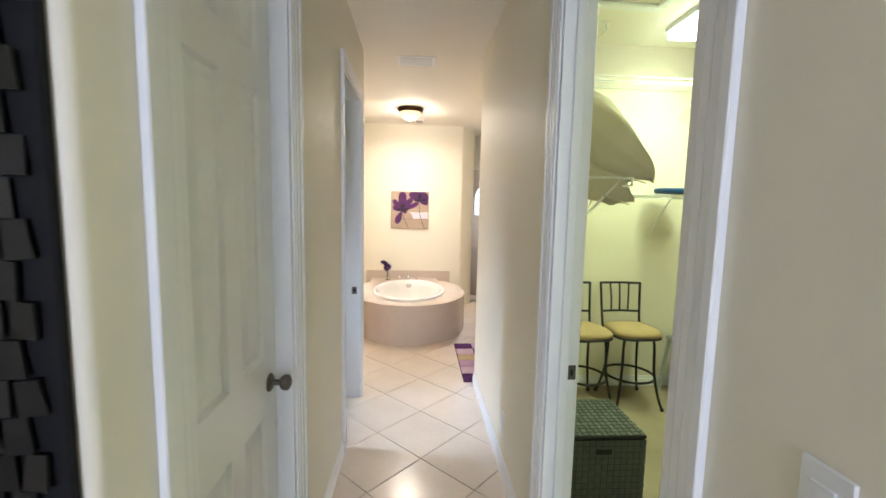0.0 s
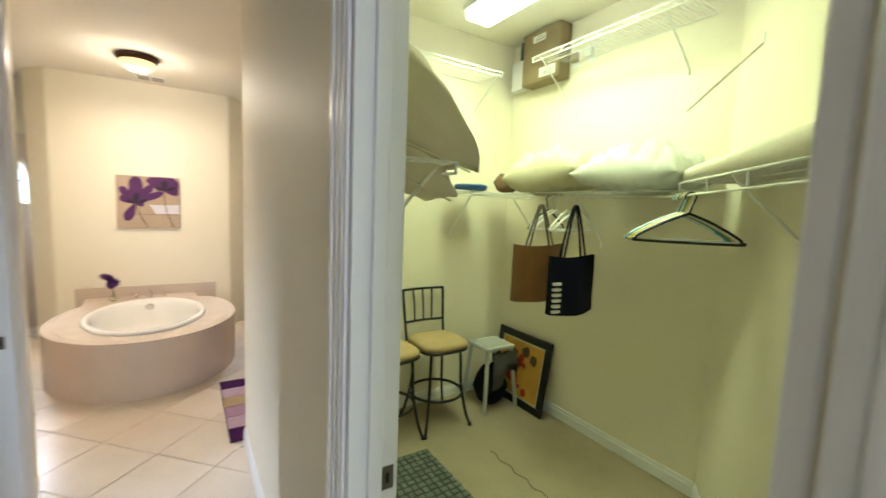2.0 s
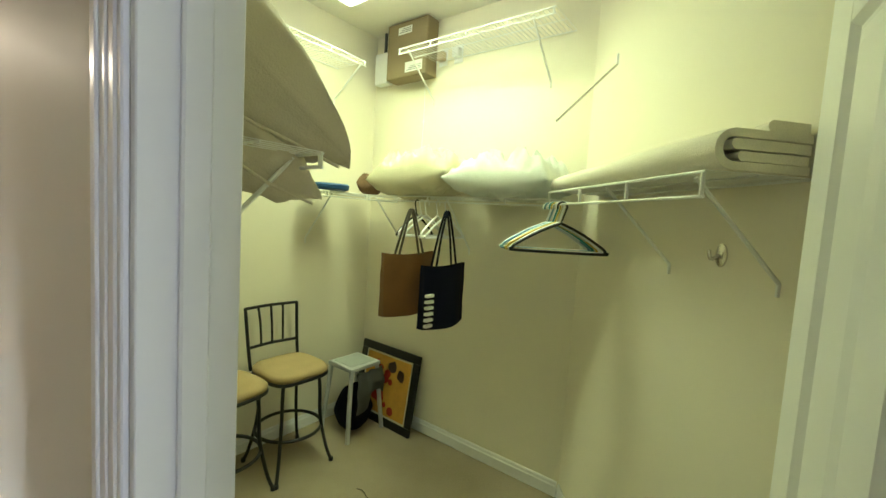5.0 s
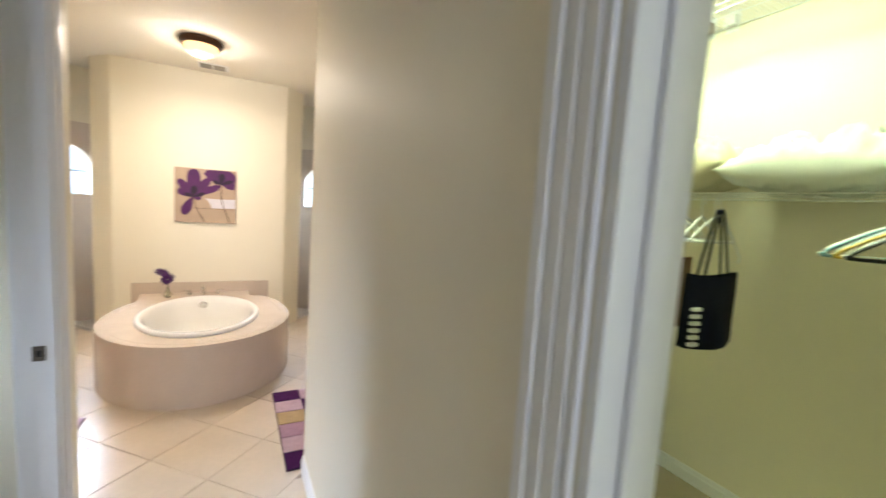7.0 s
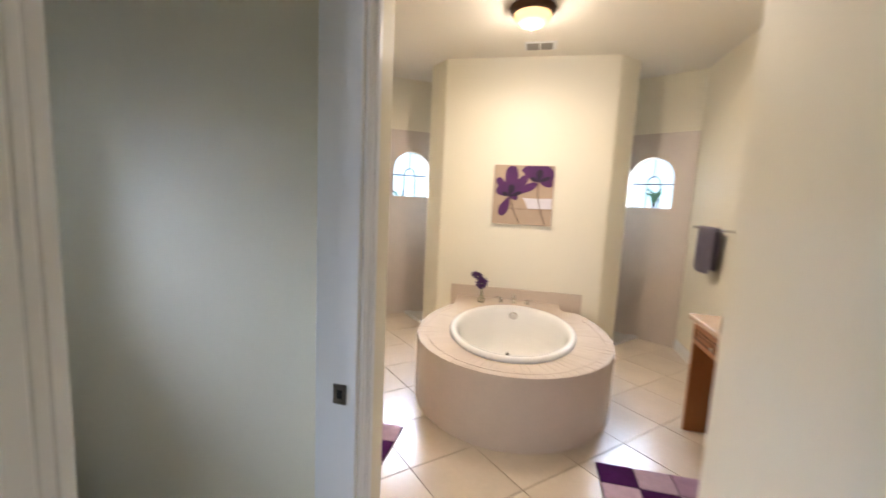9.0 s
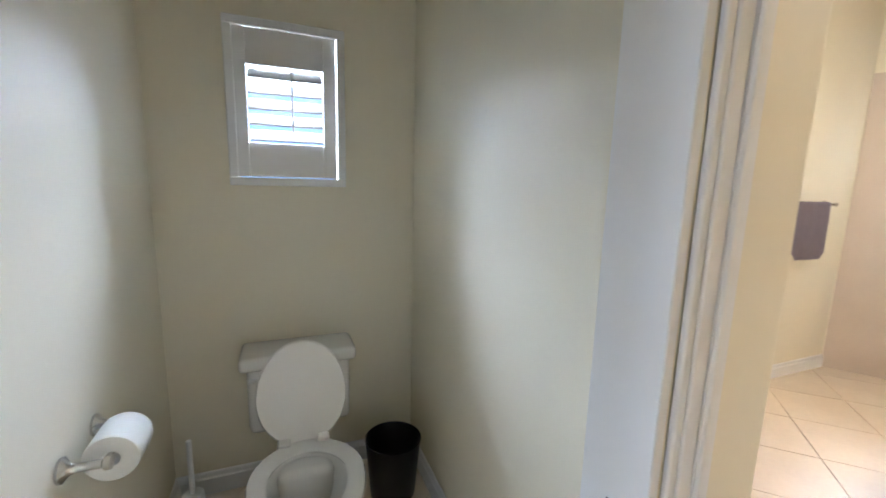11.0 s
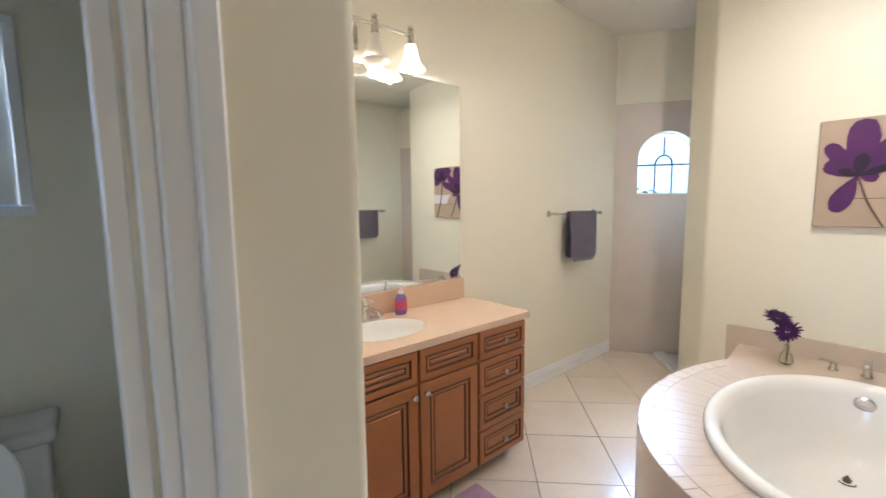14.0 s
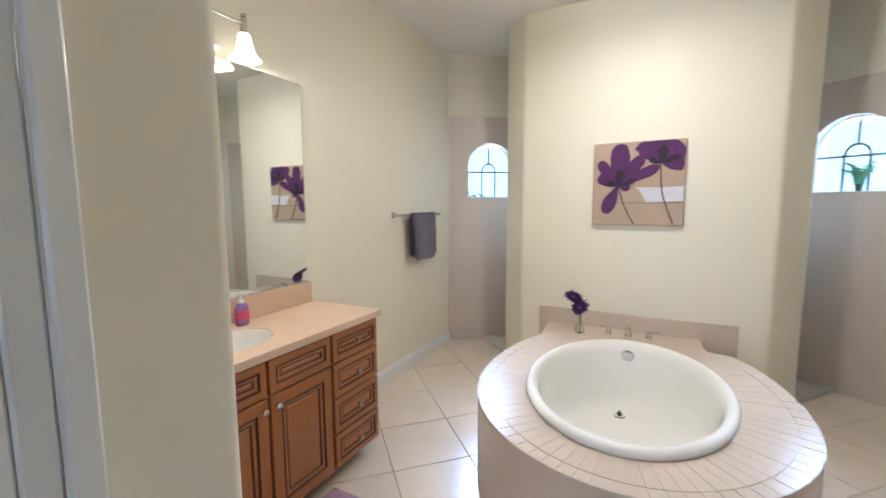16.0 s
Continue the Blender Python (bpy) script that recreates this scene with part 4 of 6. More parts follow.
for i in range(16):
    a = rnd.uniform(0, 2 * math.pi)
    along = ep[1] * math.cos(a) * rnd.uniform(0.05, 0.13) + ep[2] * math.sin(a) * 0.015
    tip = pc + along + Vector((0, 0, rnd.uniform(0.09, 0.22)))
    path = smooth_path([pc + Vector((0, 0, 0.045)), pc + along * 0.4 + Vector((0, 0, rnd.uniform(0.12, 0.17))), tip], 5)
    for k, (q, r) in enumerate(zip(path, path[1:])):
        t = (r - q).normalized()
        s = t.cross(Vector((0.2, 0.9, 0.3))).normalized()
        for sg in (-1, 1):
            w = 0.022 * (1 - k / len(path)) + 0.006
            bm.faces.new([bm.verts.new(q), bm.verts.new(q + t * 0.012 + s * sg * w), bm.verts.new(r)])
part("foliage", bm, LEAF, pot, "feathery green fronds")


def shrub(name, c, r, h, num, seed):
    ob = thing(name, c, "green shrub outside the window", "shrub")
    rnd = random.Random(seed)
    bm = bmesh.new()
    for i in range(5):
        a = rnd.uniform(0, 6.28)
        tube(bm, smooth_path([c, (c[0] + 0.1 * math.cos(a), c[1] + 0.1 * math.sin(a), h * 0.4), (c[0] + r * 0.6 * math.cos(a), c[1] + r * 0.6 * math.sin(a), h * 0.6)], 4), 0.009, 6)
    part("stems", bm, STEMP, ob)
    bm = bmesh.new()
    for i in range(num):
        v = Vector((rnd.gauss(0, 1), rnd.gauss(0, 1), rnd.gauss(0, 1))).normalized() * rnd.uniform(0.5, 1.0)
        q = Vector(c) + Vector((v.x * r, v.y * r, h * 0.6 + v.z * h * 0.42))
        t = Vector((rnd.gauss(0, 1), rnd.gauss(0, 1), rnd.gauss(0, 0.6))).normalized()
        s = t.orthogonal().normalized()
        k = rnd.uniform(0.07, 0.13)
        bm.faces.new([bm.verts.new(q), bm.verts.new(q + t * k * 0.5 + s * k * 0.25), bm.verts.new(q + t * k), bm.verts.new(q + t * k * 0.5 - s * k * 0.25)])
    part("crown", bm, LEAF, ob, "many small green leaves")


shrub("shrub", (-2.3, 9.9, -0.3), 0.9, 1.9, 2200, 1)
shrub("shrub", (3.3, 10.0, -0.3), 0.7, 1.9, 1800, 2)
shrub("shrub", (-4.2, 10.8, -0.3), 0.9, 1.8, 1800, 3)

# pale sky far outside, kept bright
HAZE = glow("bright hazy sky", (0.78, 0.94, 1.0), 1.05)
solid("backdrop", bx(-60, 60, 60, 60.2, -0.3, 45), HAZE, "bright hazy sky beyond the garden", "backdrop", "structure")
solid("backdrop", bx(-60.2, -60, -60, 60, -0.3, 45), glow("blue sky haze", (0.22, 0.48, 1.0), 0.5), "bright hazy sky beyond the garden", "backdrop", "structure")

# shower threshold and pan
PANM = mat("white shower pan", (0.70, 0.68, 0.66), 0.4, var=0.05, scale=8)
bm = bmesh.new()
prism(bm, [(PW - 0.21, PY + 0.30), (PW - 0.21, PY + 0.36), (PE + 0.21, PY + 0.36), (PE + 0.21, PY + 0.30), (PE + 0.215, PY + 0.33), (1.66, 7.58), (RX - DXS, SBY - 0.01), (LX + DXS, SBY - 0.01), (-1.02, 7.58)][::-1], 0.002, 0.012)
solid("shower_pan", bm, PANM, "white shower floor behind the tub wall", "shower floor", "structure")
for s, (xa, ya), (xb, yb) in ((1, (PE + 0.20, PY + 0.31), (1.67, 7.57)), (-1, (PW - 0.20, PY + 0.31), (-1.04, 7.57))):
    bm = bmesh.new()
    dv = Vector((xb - xa, yb - ya, 0)).normalized()
    nv = Vector((-dv.y, dv.x, 0)) * 0.045
    prism(bm, [(xa - nv.x, ya - nv.y), (xb - nv.x, yb - nv.y), (xb + nv.x, yb + nv.y), (xa + nv.x, ya + nv.y)], 0.001, 0.03)
    solid("shower_threshold", bm, PANM, "low white stone shower threshold", "threshold", "structure")

# ------------------------------------------------------------ doors of the hall


def panel_door(name, m, w, h, t, zs, label, knob=None):
    """A six-panel door standing at the origin along +x, face to -y, then set to the pose m."""
    ob = new(name)
    BASE[ob.name] = Vector((0, 0, 0))
    tagged(ob, label, "door", kind="structure")
    bm = bx(0.0015, w - 0.0015, 0.0118, t - 0.0118, 0.0015, h - 0.0015)
    slab = part("door_leaf", bm, TRIM, ob)
    stile = min(0.11, w * 0.19)
    mid = stile * 0.85
    pw = (w - 2 * stile - mid) / 2
    cols = [(stile, stile + pw), (stile + pw + mid, w - stile)]
    for y0, y1, s in ((0.0, 0.012, -1), (t - 0.012, t, 1)):
        for a, b in ((0, stile), (w - stile, w)):
            part("stile", bx(a, b, y0, y1, 0, h, bevel=0.002), TRIM, ob)
        part("mid_stile", bx(cols[0][1], cols[1][0], y0 + 0.0002, y1 - 0.0002, zs[0][0], zs[-1][1], bevel=0.002), TRIM, ob)
        edges = [0.0] + [z for p in zs for z in p] + [h]
        for a, b in zip(edges[::2], edges[1::2]):
            part("rail", bx(stile, w - stile, y0 + 0.0001, y1 - 0.0001, a, b, bevel=0.002), TRIM, ob)
        for za, zb in zs:
            for a, b in cols:
                bm = bmesh.new()
                if s < 0:
                    panel_front(bm, (a, 0.006, za), (1, 0, 0), (0, 0, 1), b - a, zb - za, (0, -1, 0), [(0, 0.004, 0), (0.010, -0.005, 0), (0.018, -0.005, 0), (0.048, 0.0035, 0), (0.050, 0.0035, 0)])
                else:
                    panel_front(bm, (b, t - 0.006, za), (-1, 0, 0), (0, 0, 1), b - a, zb - za, (0, 1, 0), [(0, 0.004, 0), (0.010, -0.005, 0), (0.018, -0.005, 0), (0.048, 0.0035, 0), (0.050, 0.0035, 0)])
                part("panel", bm, TRIM, ob)
    if knob:
        kx, kz = knob
        bm = bmesh.new()
        lathe(bm, [(0.033, 0.0), (0.033, -0.004), (0.026, -0.010), (0.012, -0.013), (0.010, -0.035), (0.022, -0.042), (0.029, -0.055), (0.027, -0.068), (0.014, -0.076), (0, -0.077)], 24, (kx, 0, kz), axis='Y')
        part("knob", bm, PEWTER, ob, "dark pewter round knob", smooth=40)
    ob.matrix_basis = m
    return ob


ZS = [(0.22, 0.855), (1.06, 1.945), (2.075, 2.29)]
LW = W_LINEN[1] - W_LINEN[0] - 0.042
panel_door("door_1", pose(-0.06, W_LINEN[0] + 0.021, 0.008, 0, 0, 90), LW, DOOR - 0.03, 0.035, ZS, "closed white six-panel linen closet door with a dark knob", (LW - 0.065, 0.955))
CW = 0.70
panel_door("door_2", pose(1.146, 1.172, 0.014, 0, 0, 7.2), CW, DOOR - 0.035, 0.035, ZS, "open white six-panel closet door swung inward", None)
# hinge leaves on the closet door frame
HY = W_CLOSET[0] + 0.018
for z in (0.28, 0.96, 1.64, 2.26):
    hg = thing("door_hinge", (1.09, HY, z), "white painted hinge leaf with screws on the door frame", "hinge", group="closet door hinges")
    part("leaf", bx(1.066, 1.1215, HY - 0.001, HY + 0.0022, z - 0.047, z + 0.047, bevel=0.0015), TRIM, hg)
    for dx, dz in ((0.008, 0.033), (-0.012, 0.0), (0.008, -0.033)):
        bm = bmesh.new()
        lathe(bm, [(0.0048, 0), (0.0048, 0.0012), (0.003, 0.002), (0, 0.002)], 10, (1.094 + dx, HY + 0.0022, z + dz), axis='Y')
        sc = part("screw", bm, CHROME, hg)
        part("screw_slot", bx(1.091 + dx, 1.097 + dx, HY + 0.0041, HY + 0.0045, z + dz - 0.0006, z + dz + 0.0006), BLACKM, sc)


def strike(name, x0, x1, y, z, side):
    ob = thing(name, ((x0 + x1) / 2, y, z), "dark metal strike plate on the white door frame", "strike plate")
    part("plate", bx(x0, x1, min(y, y + side * 0.003), max(y, y + side * 0.003), z - 0.03, z + 0.03, bevel=0.001), PEWTER, ob)
    part("latch_hole", bx(x0 + 0.012, x1 - 0.012, min(y + side * 0.003, y + side * 0.0036), max(y + side * 0.003, y + side * 0.0036), z - 0.013, z + 0.013), BLACKM, ob)


strike("strike_plate", 1.078, 1.112, 1.947, 0.95, -1)
strike("strike_plate", -0.066, -0.026, W_WC[1] - 0.018, 0.915, -1)


def wall_plate(name, x, y, z, side, label, category, rocker):
    ob = thing(name, (x, y, z), label, category)
    part("plate", bx(min(x, x + side * 0.006), max(x, x + side * 0.006), y - 0.036, y + 0.036, z - 0.058, z + 0.058, bevel=0.003), WHITEP, ob)
    if rocker:
        part("rocker", bx(min(x + side * 0.006, x + side * 0.010), max(x + side * 0.006, x + side * 0.010), y - 0.017, y + 0.017, z - 0.033, z + 0.033, bevel=0.002), WHITEP, ob)
    else:
        for dz in (-0.02, 0.02):
            part("socket", bx(min(x + side * 0.006, x + side * 0.008), max(x + side * 0.006, x + side * 0.008), y - 0.016, y + 0.016, z + dz - 0.014, z + dz + 0.014, bevel=0.002), WHITEP, ob)


wall_plate("light_switch", 1.0, 0.856, 1.225, -1, "white rocker light switch on the hall wall", "light switch", True)
wall_plate("wall_outlet", 1.0, 2.72, 0.32, -1, "white wall outlet low on the hall wall", "outlet", False)

# dark scaled wall panel beside the hall
wp_ob = thing("wall_art_panel", (-0.6, 0.985, 0.1), "tall black wall panel of dark glossy metal scales", "wall art")
part("board", bx(-1.2, -0.018, 0.967, 0.983, 0.02, 2.7, bevel=0.003), mat("matt black board", (0.006, 0.006, 0.007), 0.7, var=0.2, scale=20, spec=0.2), wp_ob)
SCALE = per_object(mat("dark bronze scale", (0.008, 0.007, 0.006), 0.45, 0.4, var=0.3, scale=8), 0.7)
bm0 = bmesh.new()
prism(bm0, [(-0.019, -0.026), (0.019, -0.026), (0.015, 0.026), (-0.015, 0.026)], 0, 0.004)
scale_mesh = finish("scale", bm0, SCALE)
rnd = random.Random(9)
for i in range(4):
    for j in range(44):
        s = new("scale", scale_mesh)
        s.parent = wp_ob
        s.matrix_basis = pose(-0.055 - 0.042 * i + 0.6 + (0.02 if j % 2 else 0) - 0.02, 0.960 - 0.985, 0.2 + 0.054 * j - 0.1, 90 + rnd.uniform(-12, 4), rnd.uniform(-6, 6), rnd.uniform(-8, 8))

# ------------------------------------------------------------ closet


def wire_shelf(name, p, q, depth, z, brackets, label, wall_n=None, cut=0.33, lip=0.032):
    """A white wire shelf whose back runs from p to q along a wall; depth stands to the left of that way; brackets: distances along it."""
    ob = thing(name, (p[0], p[1], z), label, "wire shelf", group="closet wire shelves")
    p, q = Vector((*p, z)), Vector((*q, z))
    d = (q - p).normalized()
    n = Vector((-d.y, d.x, 0))
    L = (q - p).length
    p = p + n * 0.006
    bm = bmesh.new()
    tube(bm, [p, p + d * L], 0.004, 6)
    part("back_rail", bm, WIRE, ob)
    for nm, dz in (("front_rail", 0.0), ("lip_rail", -lip)):
        bm = bmesh.new()
        tube(bm, [p + n * depth + Vector((0, 0, dz)), p + n * depth + d * L + Vector((0, 0, dz))], 0.0048, 8)
        part(nm, bm, WIRE, ob)
    bm = bmesh.new()
    tube(bm, [p + n * depth * 0.5, p + n * depth * 0.5 + d * L], 0.003, 6)
    part("middle_rail", bm, WIRE, ob)
    bm = bmesh.new()
    k = max(2, int(L / 0.026))
    for i in range(k + 1):
        a = p + d * (L * i / k) + Vector((0, 0, 0.003))
        b = a + n * depth
        tube(bm, [a, b], 0.0016, 4)
    w = part("deck_grid", bm, WIRE, ob)
    tagged(w, kind="stuff")
    k = max(1, int(round(L / 0.30)))
    for i in range(k + 1):
        c = p + n * depth + d * min(L - 0.008, max(0.008, L * i / k))
        bm = bmesh.new()
        tube(bm, [c, c + Vector((0, 0, -lip))], 0.006, 6)
        part("lip_clip", bm, WIRE, ob)
    for s in brackets:
        bm = bmesh.new()
        a = p + d * s + n * depth * 0.95 + Vector((0, 0, -0.01))
        b = p + d * s + Vector((0, 0, -cut))
        tube(bm, [a, b - n * 0.004], 0.006, 6)
        tube(bm, [b - n * 0.003, b - n * 0.003 + Vector((0, 0, -0.035))], 0.006, 6)
        part("bracket", bm, WIRE, ob, "slanted metal shelf bracket")
    return ob


NWALL, EWALL = 3.88, 3.12
wire_shelf("wire_shelf", (EWALL, NWALL), (1.50, NWALL), 0.30, 1.745, (0.60, 1.25), "white wire shelf along the closet wall")
wire_shelf("wire_shelf", (EWALL, 2.19), (EWALL, NWALL - 0.31), 0.30, 1.745, (0.69, 1.32), "white wire shelf holding pillows")
SZ = 1.775
sd = Vector((1, 1, 0)).normalized()
s0 = Vector((EWALL, 2.14, 0)) - sd * 1.24
s1 = Vector((EWALL, 2.14, 0)) - sd * 0.24
wire_shelf("wire_shelf", (s0.x, s0.y), (s1.x, s1.y), 0.295, SZ, (0.05, 0.49), "white wire shelf holding a folded blanket", cut=0.28, lip=0.062)
wire_shelf("wire_shelf", (2.74, NWALL), (1.30, NWALL), 0.30, 2.645, (0.02, 1.1), "empty white wire shelf near the ceiling", cut=0.225)
wire_shelf("wire_shelf", (EWALL, 2.26), (EWALL, 3.34), 0.30, 2.705, (0.13, 1.01), "empty white wire shelf near the ceiling", cut=0.26)
wire_shelf("wire_shelf", (1.12, 3.50), (1.12, 2.20), 0.31, 1.755, (0.3, 1.2), "white wire shelf carrying a stuffed duvet")
wire_shelf("wire_shelf", (1.12, 3.60), (1.12, 2.60), 0.33, 2.60, (0.3, 0.9), "empty white wire shelf near the ceiling")
# a loose bracket left on the slanted wall
lb = thing("loose_bracket", (2.96, 1.985, 2.40), "loose metal shelf bracket hanging from the wall", "bracket")
bm = bmesh.new()
kb = Vector((2.955, 1.978, 2.42))
tube(bm, [kb, (2.69, 2.155, 2.105)], 0.006, 6)
part("rod", bm, CHROME, lb)
bm = bmesh.new()
tube(bm, [kb + Vector((0, 0, 0.0)), kb + Vector((0.0, 0.0, 0.05))], 0.007, 6)
part("clip", bm, WIRE, lb)


def cushion(name, m, w, d, h, material, label, category, group="", seed=1, wrinkle=0.012, point=0.9, res=48):
    """A soft pillow w by d by h with drawn corners and creases, at the pose m."""
    bm = bmesh.new()
    rows = {}
    for side in (1, -1):
        for i in range(res + 1):
            for j in range(res + 1):
                u, v = 2 * i / res - 1, 2 * j / res - 1
                edge = i in (0, res) or j in (0, res)
                if edge and side < 0:
                    rows[side, i, j] = rows[1, i, j]
                    continue
                f = max(0.0, (1 - u ** 4) * (1 - v ** 4)) ** 0.55
                pull = 1 - 0.10 * point * ((1 - abs(u)) ** 0 * (1 - v * v) * abs(u) ** 6 + (1 - u * u) * abs(v) ** 6)
                q = Vector((u * 4, v * 4, seed))
                cr = (noise.noise(q * 0.8) * 0.9 + (1 - abs(noise.noise(Vector((u * 5 + v * 2, v * 2.2, seed + 5))))) ** 4 * 0.8) * (1 - max(abs(u), abs(v)) ** 6)
                gather = noise.noise(Vector((u * 13, seed * 3, 0))) * abs(v) ** 3 * (1 - v ** 8) + noise.noise(Vector((v * 11, seed * 5, 4))) * abs(u) ** 3 * (1 - u ** 8)
                z = side * (h / 2) * f * (1 + 0.30 * gather) + cr * wrinkle * (0.4 + f) * (1 if side > 0 else 0.3)
                rows[side, i, j] = bm.verts.new((u * w / 2 * pull, v * d / 2 * pull, z + h / 2))
        for i in range(res):
            for j in range(res):
                bm.faces.new([rows[side, i, j], rows[side, i + 1, j], rows[side, i + 1, j + 1], rows[side, i, j + 1]])
    ob = new(name, finish(name, bm, material, 70))
    BASE[ob.name] = Vector((0, 0, 0))
    ob.matrix_basis = m
    return tagged(ob, label, category, group)


LINEN = mat("ivory cotton", (0.60, 0.56, 0.40), 0.9, var=0.06, scale=8, bump=0.3, bscale=300, fine=0.05, spec=0.15)
WHITEC = mat("white cotton", (0.78, 0.78, 0.74), 0.9, var=0.05, scale=8, bump=0.3, bscale=300, fine=0.04, spec=0.15)
PILLOWW = mat("white quilted cotton", (0.62, 0.64, 0.60), 0.9, var=0.06, scale=9, bump=0.3, bscale=300, fine=0.05, spec=0.15)
TAN = mat("tan duvet cotton", (0.60, 0.54, 0.42), 0.85, var=0.10, scale=5, bump=0.35, bscale=200, fine=0.05, spec=0.2)
BLANKET = mat("cream knitted blanket", (0.80, 0.76, 0.64), 0.95, var=0.06, scale=10, bump=0.35, bscale=220, fine=0.1, spec=0.1)
zt = 1.753
cushion("pillow", pose(2.91, 3.14, zt - 0.012, 0, 4, 92), 0.66, 0.42, 0.25, LINEN, "ivory pillow with piped edges on the wire shelf", "pillow", "shelf pillows", 1, 0.05)
cushion("pillow", pose(2.90, 2.50, zt - 0.012, 0, -2, 87), 0.68, 0.42, 0.20, PILLOWW, "white quilted pillow slumped on the wire shelf", "pillow", "shelf pillows", 2, 0.05)


# the duvet: a heavy roll whose front end sags over the shelf edge
def sack(name, x0, x1, y0, y1, z0, zl, zr, material, label, seed, sag):
    """A stuffed case along y: its top falls from zl at x0 to zr at x1, its near end sags."""
    bm = bmesh.new()
    nu, nv = 44, 56
    grid = []
    for j in range(nv + 1):
        v = j / nv
        ring = []
        e = min(1.0, (1 - abs(2 * v - 1)) * 3.2) ** 0.5
        for i in range(nu):
            a = 2 * math.pi * i / nu
            c, s = math.cos(a), math.sin(a)
            cx = math.copysign(abs(c) ** 0.6, c)
            sz = math.copysign(abs(s) ** 0.7, s)
            fx = (cx + 1) / 2
            top = z0 + (zl - z0) * max(0.0, 1 - fx ** 2.4) ** 0.5 + (zr - z0) * fx
            zmid = (z0 + top) / 2
            x = x0 + (x1 - x0) * fx * (0.62 + 0.38 * e if v > 0.5 else 1.0)
            z = zmid + (top - z0) / 2 * sz * (0.25 + 0.75 * e)
            z -= sag * fx * (1 - v) ** 2
            y = y0 + (y1 - y0) * v
            w = noise.noise(Vector((x * 9, y * 5, z * 7 + seed))) * 0.014 + abs(noise.noise(Vector((x * 5 + y * 6, z * 9, seed)))) * 0.03 + (1 - abs(noise.noise(Vector((x * 10 + z * 4, y * 4, z * 7 + seed)))) * 1.3) ** 3 * 0.030 + (1 - abs(noise.noise(Vector((x * 4 + z * 5, y * 3.5, seed + 7))))) ** 7 * 0.035
            ring.append(bm.verts.new((x + w * c, y + 0.10 * (1 - fx) * (1 - v) + w * 0.5, z + w * s)))
        grid.append(ring)
    for a, b in zip(grid, grid[1:]):
        for i in range(nu):
            bm.faces.new((a[i], a[(i + 1) % nu], b[(i + 1) % nu], b[i]))
    bm.faces.new(list(reversed(grid[0])))
    bm.faces.new(grid[-1])
    ob = thing(name, (x0, y0, z0), label, "bedding")
    part("case", bm, material, ob, smooth=70)
    bm = bmesh.new()
    tube(bm, smooth_path([(x0 + 0.1, y0 + 0.06, z0 - 0.01), (x1 - 0.14, y0 + 0.005, z0 - sag * 0.6), (x1 - 0.01, y0 + 0.01, z0 - sag * 0.9)], 6), 0.004, 6)
    part("piping", bm, material, ob, smooth=50)
    return ob


sack("duvet", 1.135, 1.54, 2.25, 3.20, 1.845, 2.24, 1.87, TAN, "tan stuffed duvet in a cotton case sagging over the shelf", 3, 0.12)
sack("folded_comforter", 1.135, 1.47, 2.26, 3.10, 1.762, 1.87, 1.81, TAN, "tan folded comforter drooping over the shelf edge", 8, 0.14)

# folded blanket on the slanted shelf
bl = thing("folded_blanket", tuple(s0 + Vector((0, 0, SZ))), "cream knitted blanket folded in thick layers on the shelf", "blanket")
sn = Vector((-sd.y, sd.x, 0))


def cloth_sweep(name, prof, u0, u1, seed, fall=0.34):
    """A folded cloth: the closed outline prof (out from the wall, up) drawn along the shelf, softly uneven."""
    bm = bmesh.new()
    rings = []
    for k in range(25):
        u = u0 + (u1 - u0) * k / 24
        r = []
        for dd, hh in prof:
            w = 0.010 * noise.noise(Vector((u * 6, dd * 8, hh * 12 + seed))) + 0.0022 * noise.noise(Vector((u * 60, dd * 20, seed)))
            far = (0.72, 0.90, 0.97)[24 - k] if k > 21 else 1.0
            t = (1.0 - fall * (u - u0) / (u1 - u0)) * far
            r.append(bm.verts.new(s0 + sd * u + sn * (dd * (0.94 + 0.06 * far) + w) + Vector((0, 0, SZ + 0.009 + hh * t + max(0.0, hh) * w * 6))))
        rings.append(r)
    for a, b in zip(rings, rings[1:]):
        for i in range(len(prof)):
            j = (i + 1) % len(prof)
            bm.faces.new((a[i], a[j], b[j], b[i]))
    bm.faces.new(rings[0])
    bm.faces.new(list(reversed(rings[-1])))
    part(name, bm, BLANKET, bl, smooth=60)


def half_round(d, h0, h1, n=10):
    """Points of a round front from h0 up to h1, its tip at d."""
    r = (h1 - h0) / 2
    return [(d - r + r * math.cos(a), (h0 + h1) / 2 + r * math.sin(a)) for a in [-math.pi / 2 + math.pi * i / n for i in range(n + 1)]]


BH, BT = 0.104, 0.022
cloth_sweep("outer_fold", [(0.01, 0.0)] + half_round(0.285, 0, BH) + [(0.01, BH), (0.01, BH - BT)] + half_round(0.285 - BT, BT, BH - BT)[::-1] + [(0.01, BT)], 0.0, 1.08, 1)
cloth_sweep("inner_fold", [(0.01, BT + 0.003)] + half_round(0.215, BT + 0.003, BH / 2 - 0.002) + [(0.01, BH / 2 - 0.002)], 0.006, 1.04, 1)
cloth_sweep("inner_fold", [(0.01, BH / 2 + 0.001)] + half_round(0.235, BH / 2 + 0.001, BH - BT - 0.003) + [(0.01, BH - BT - 0.003)], 0.003, 1.04, 1)
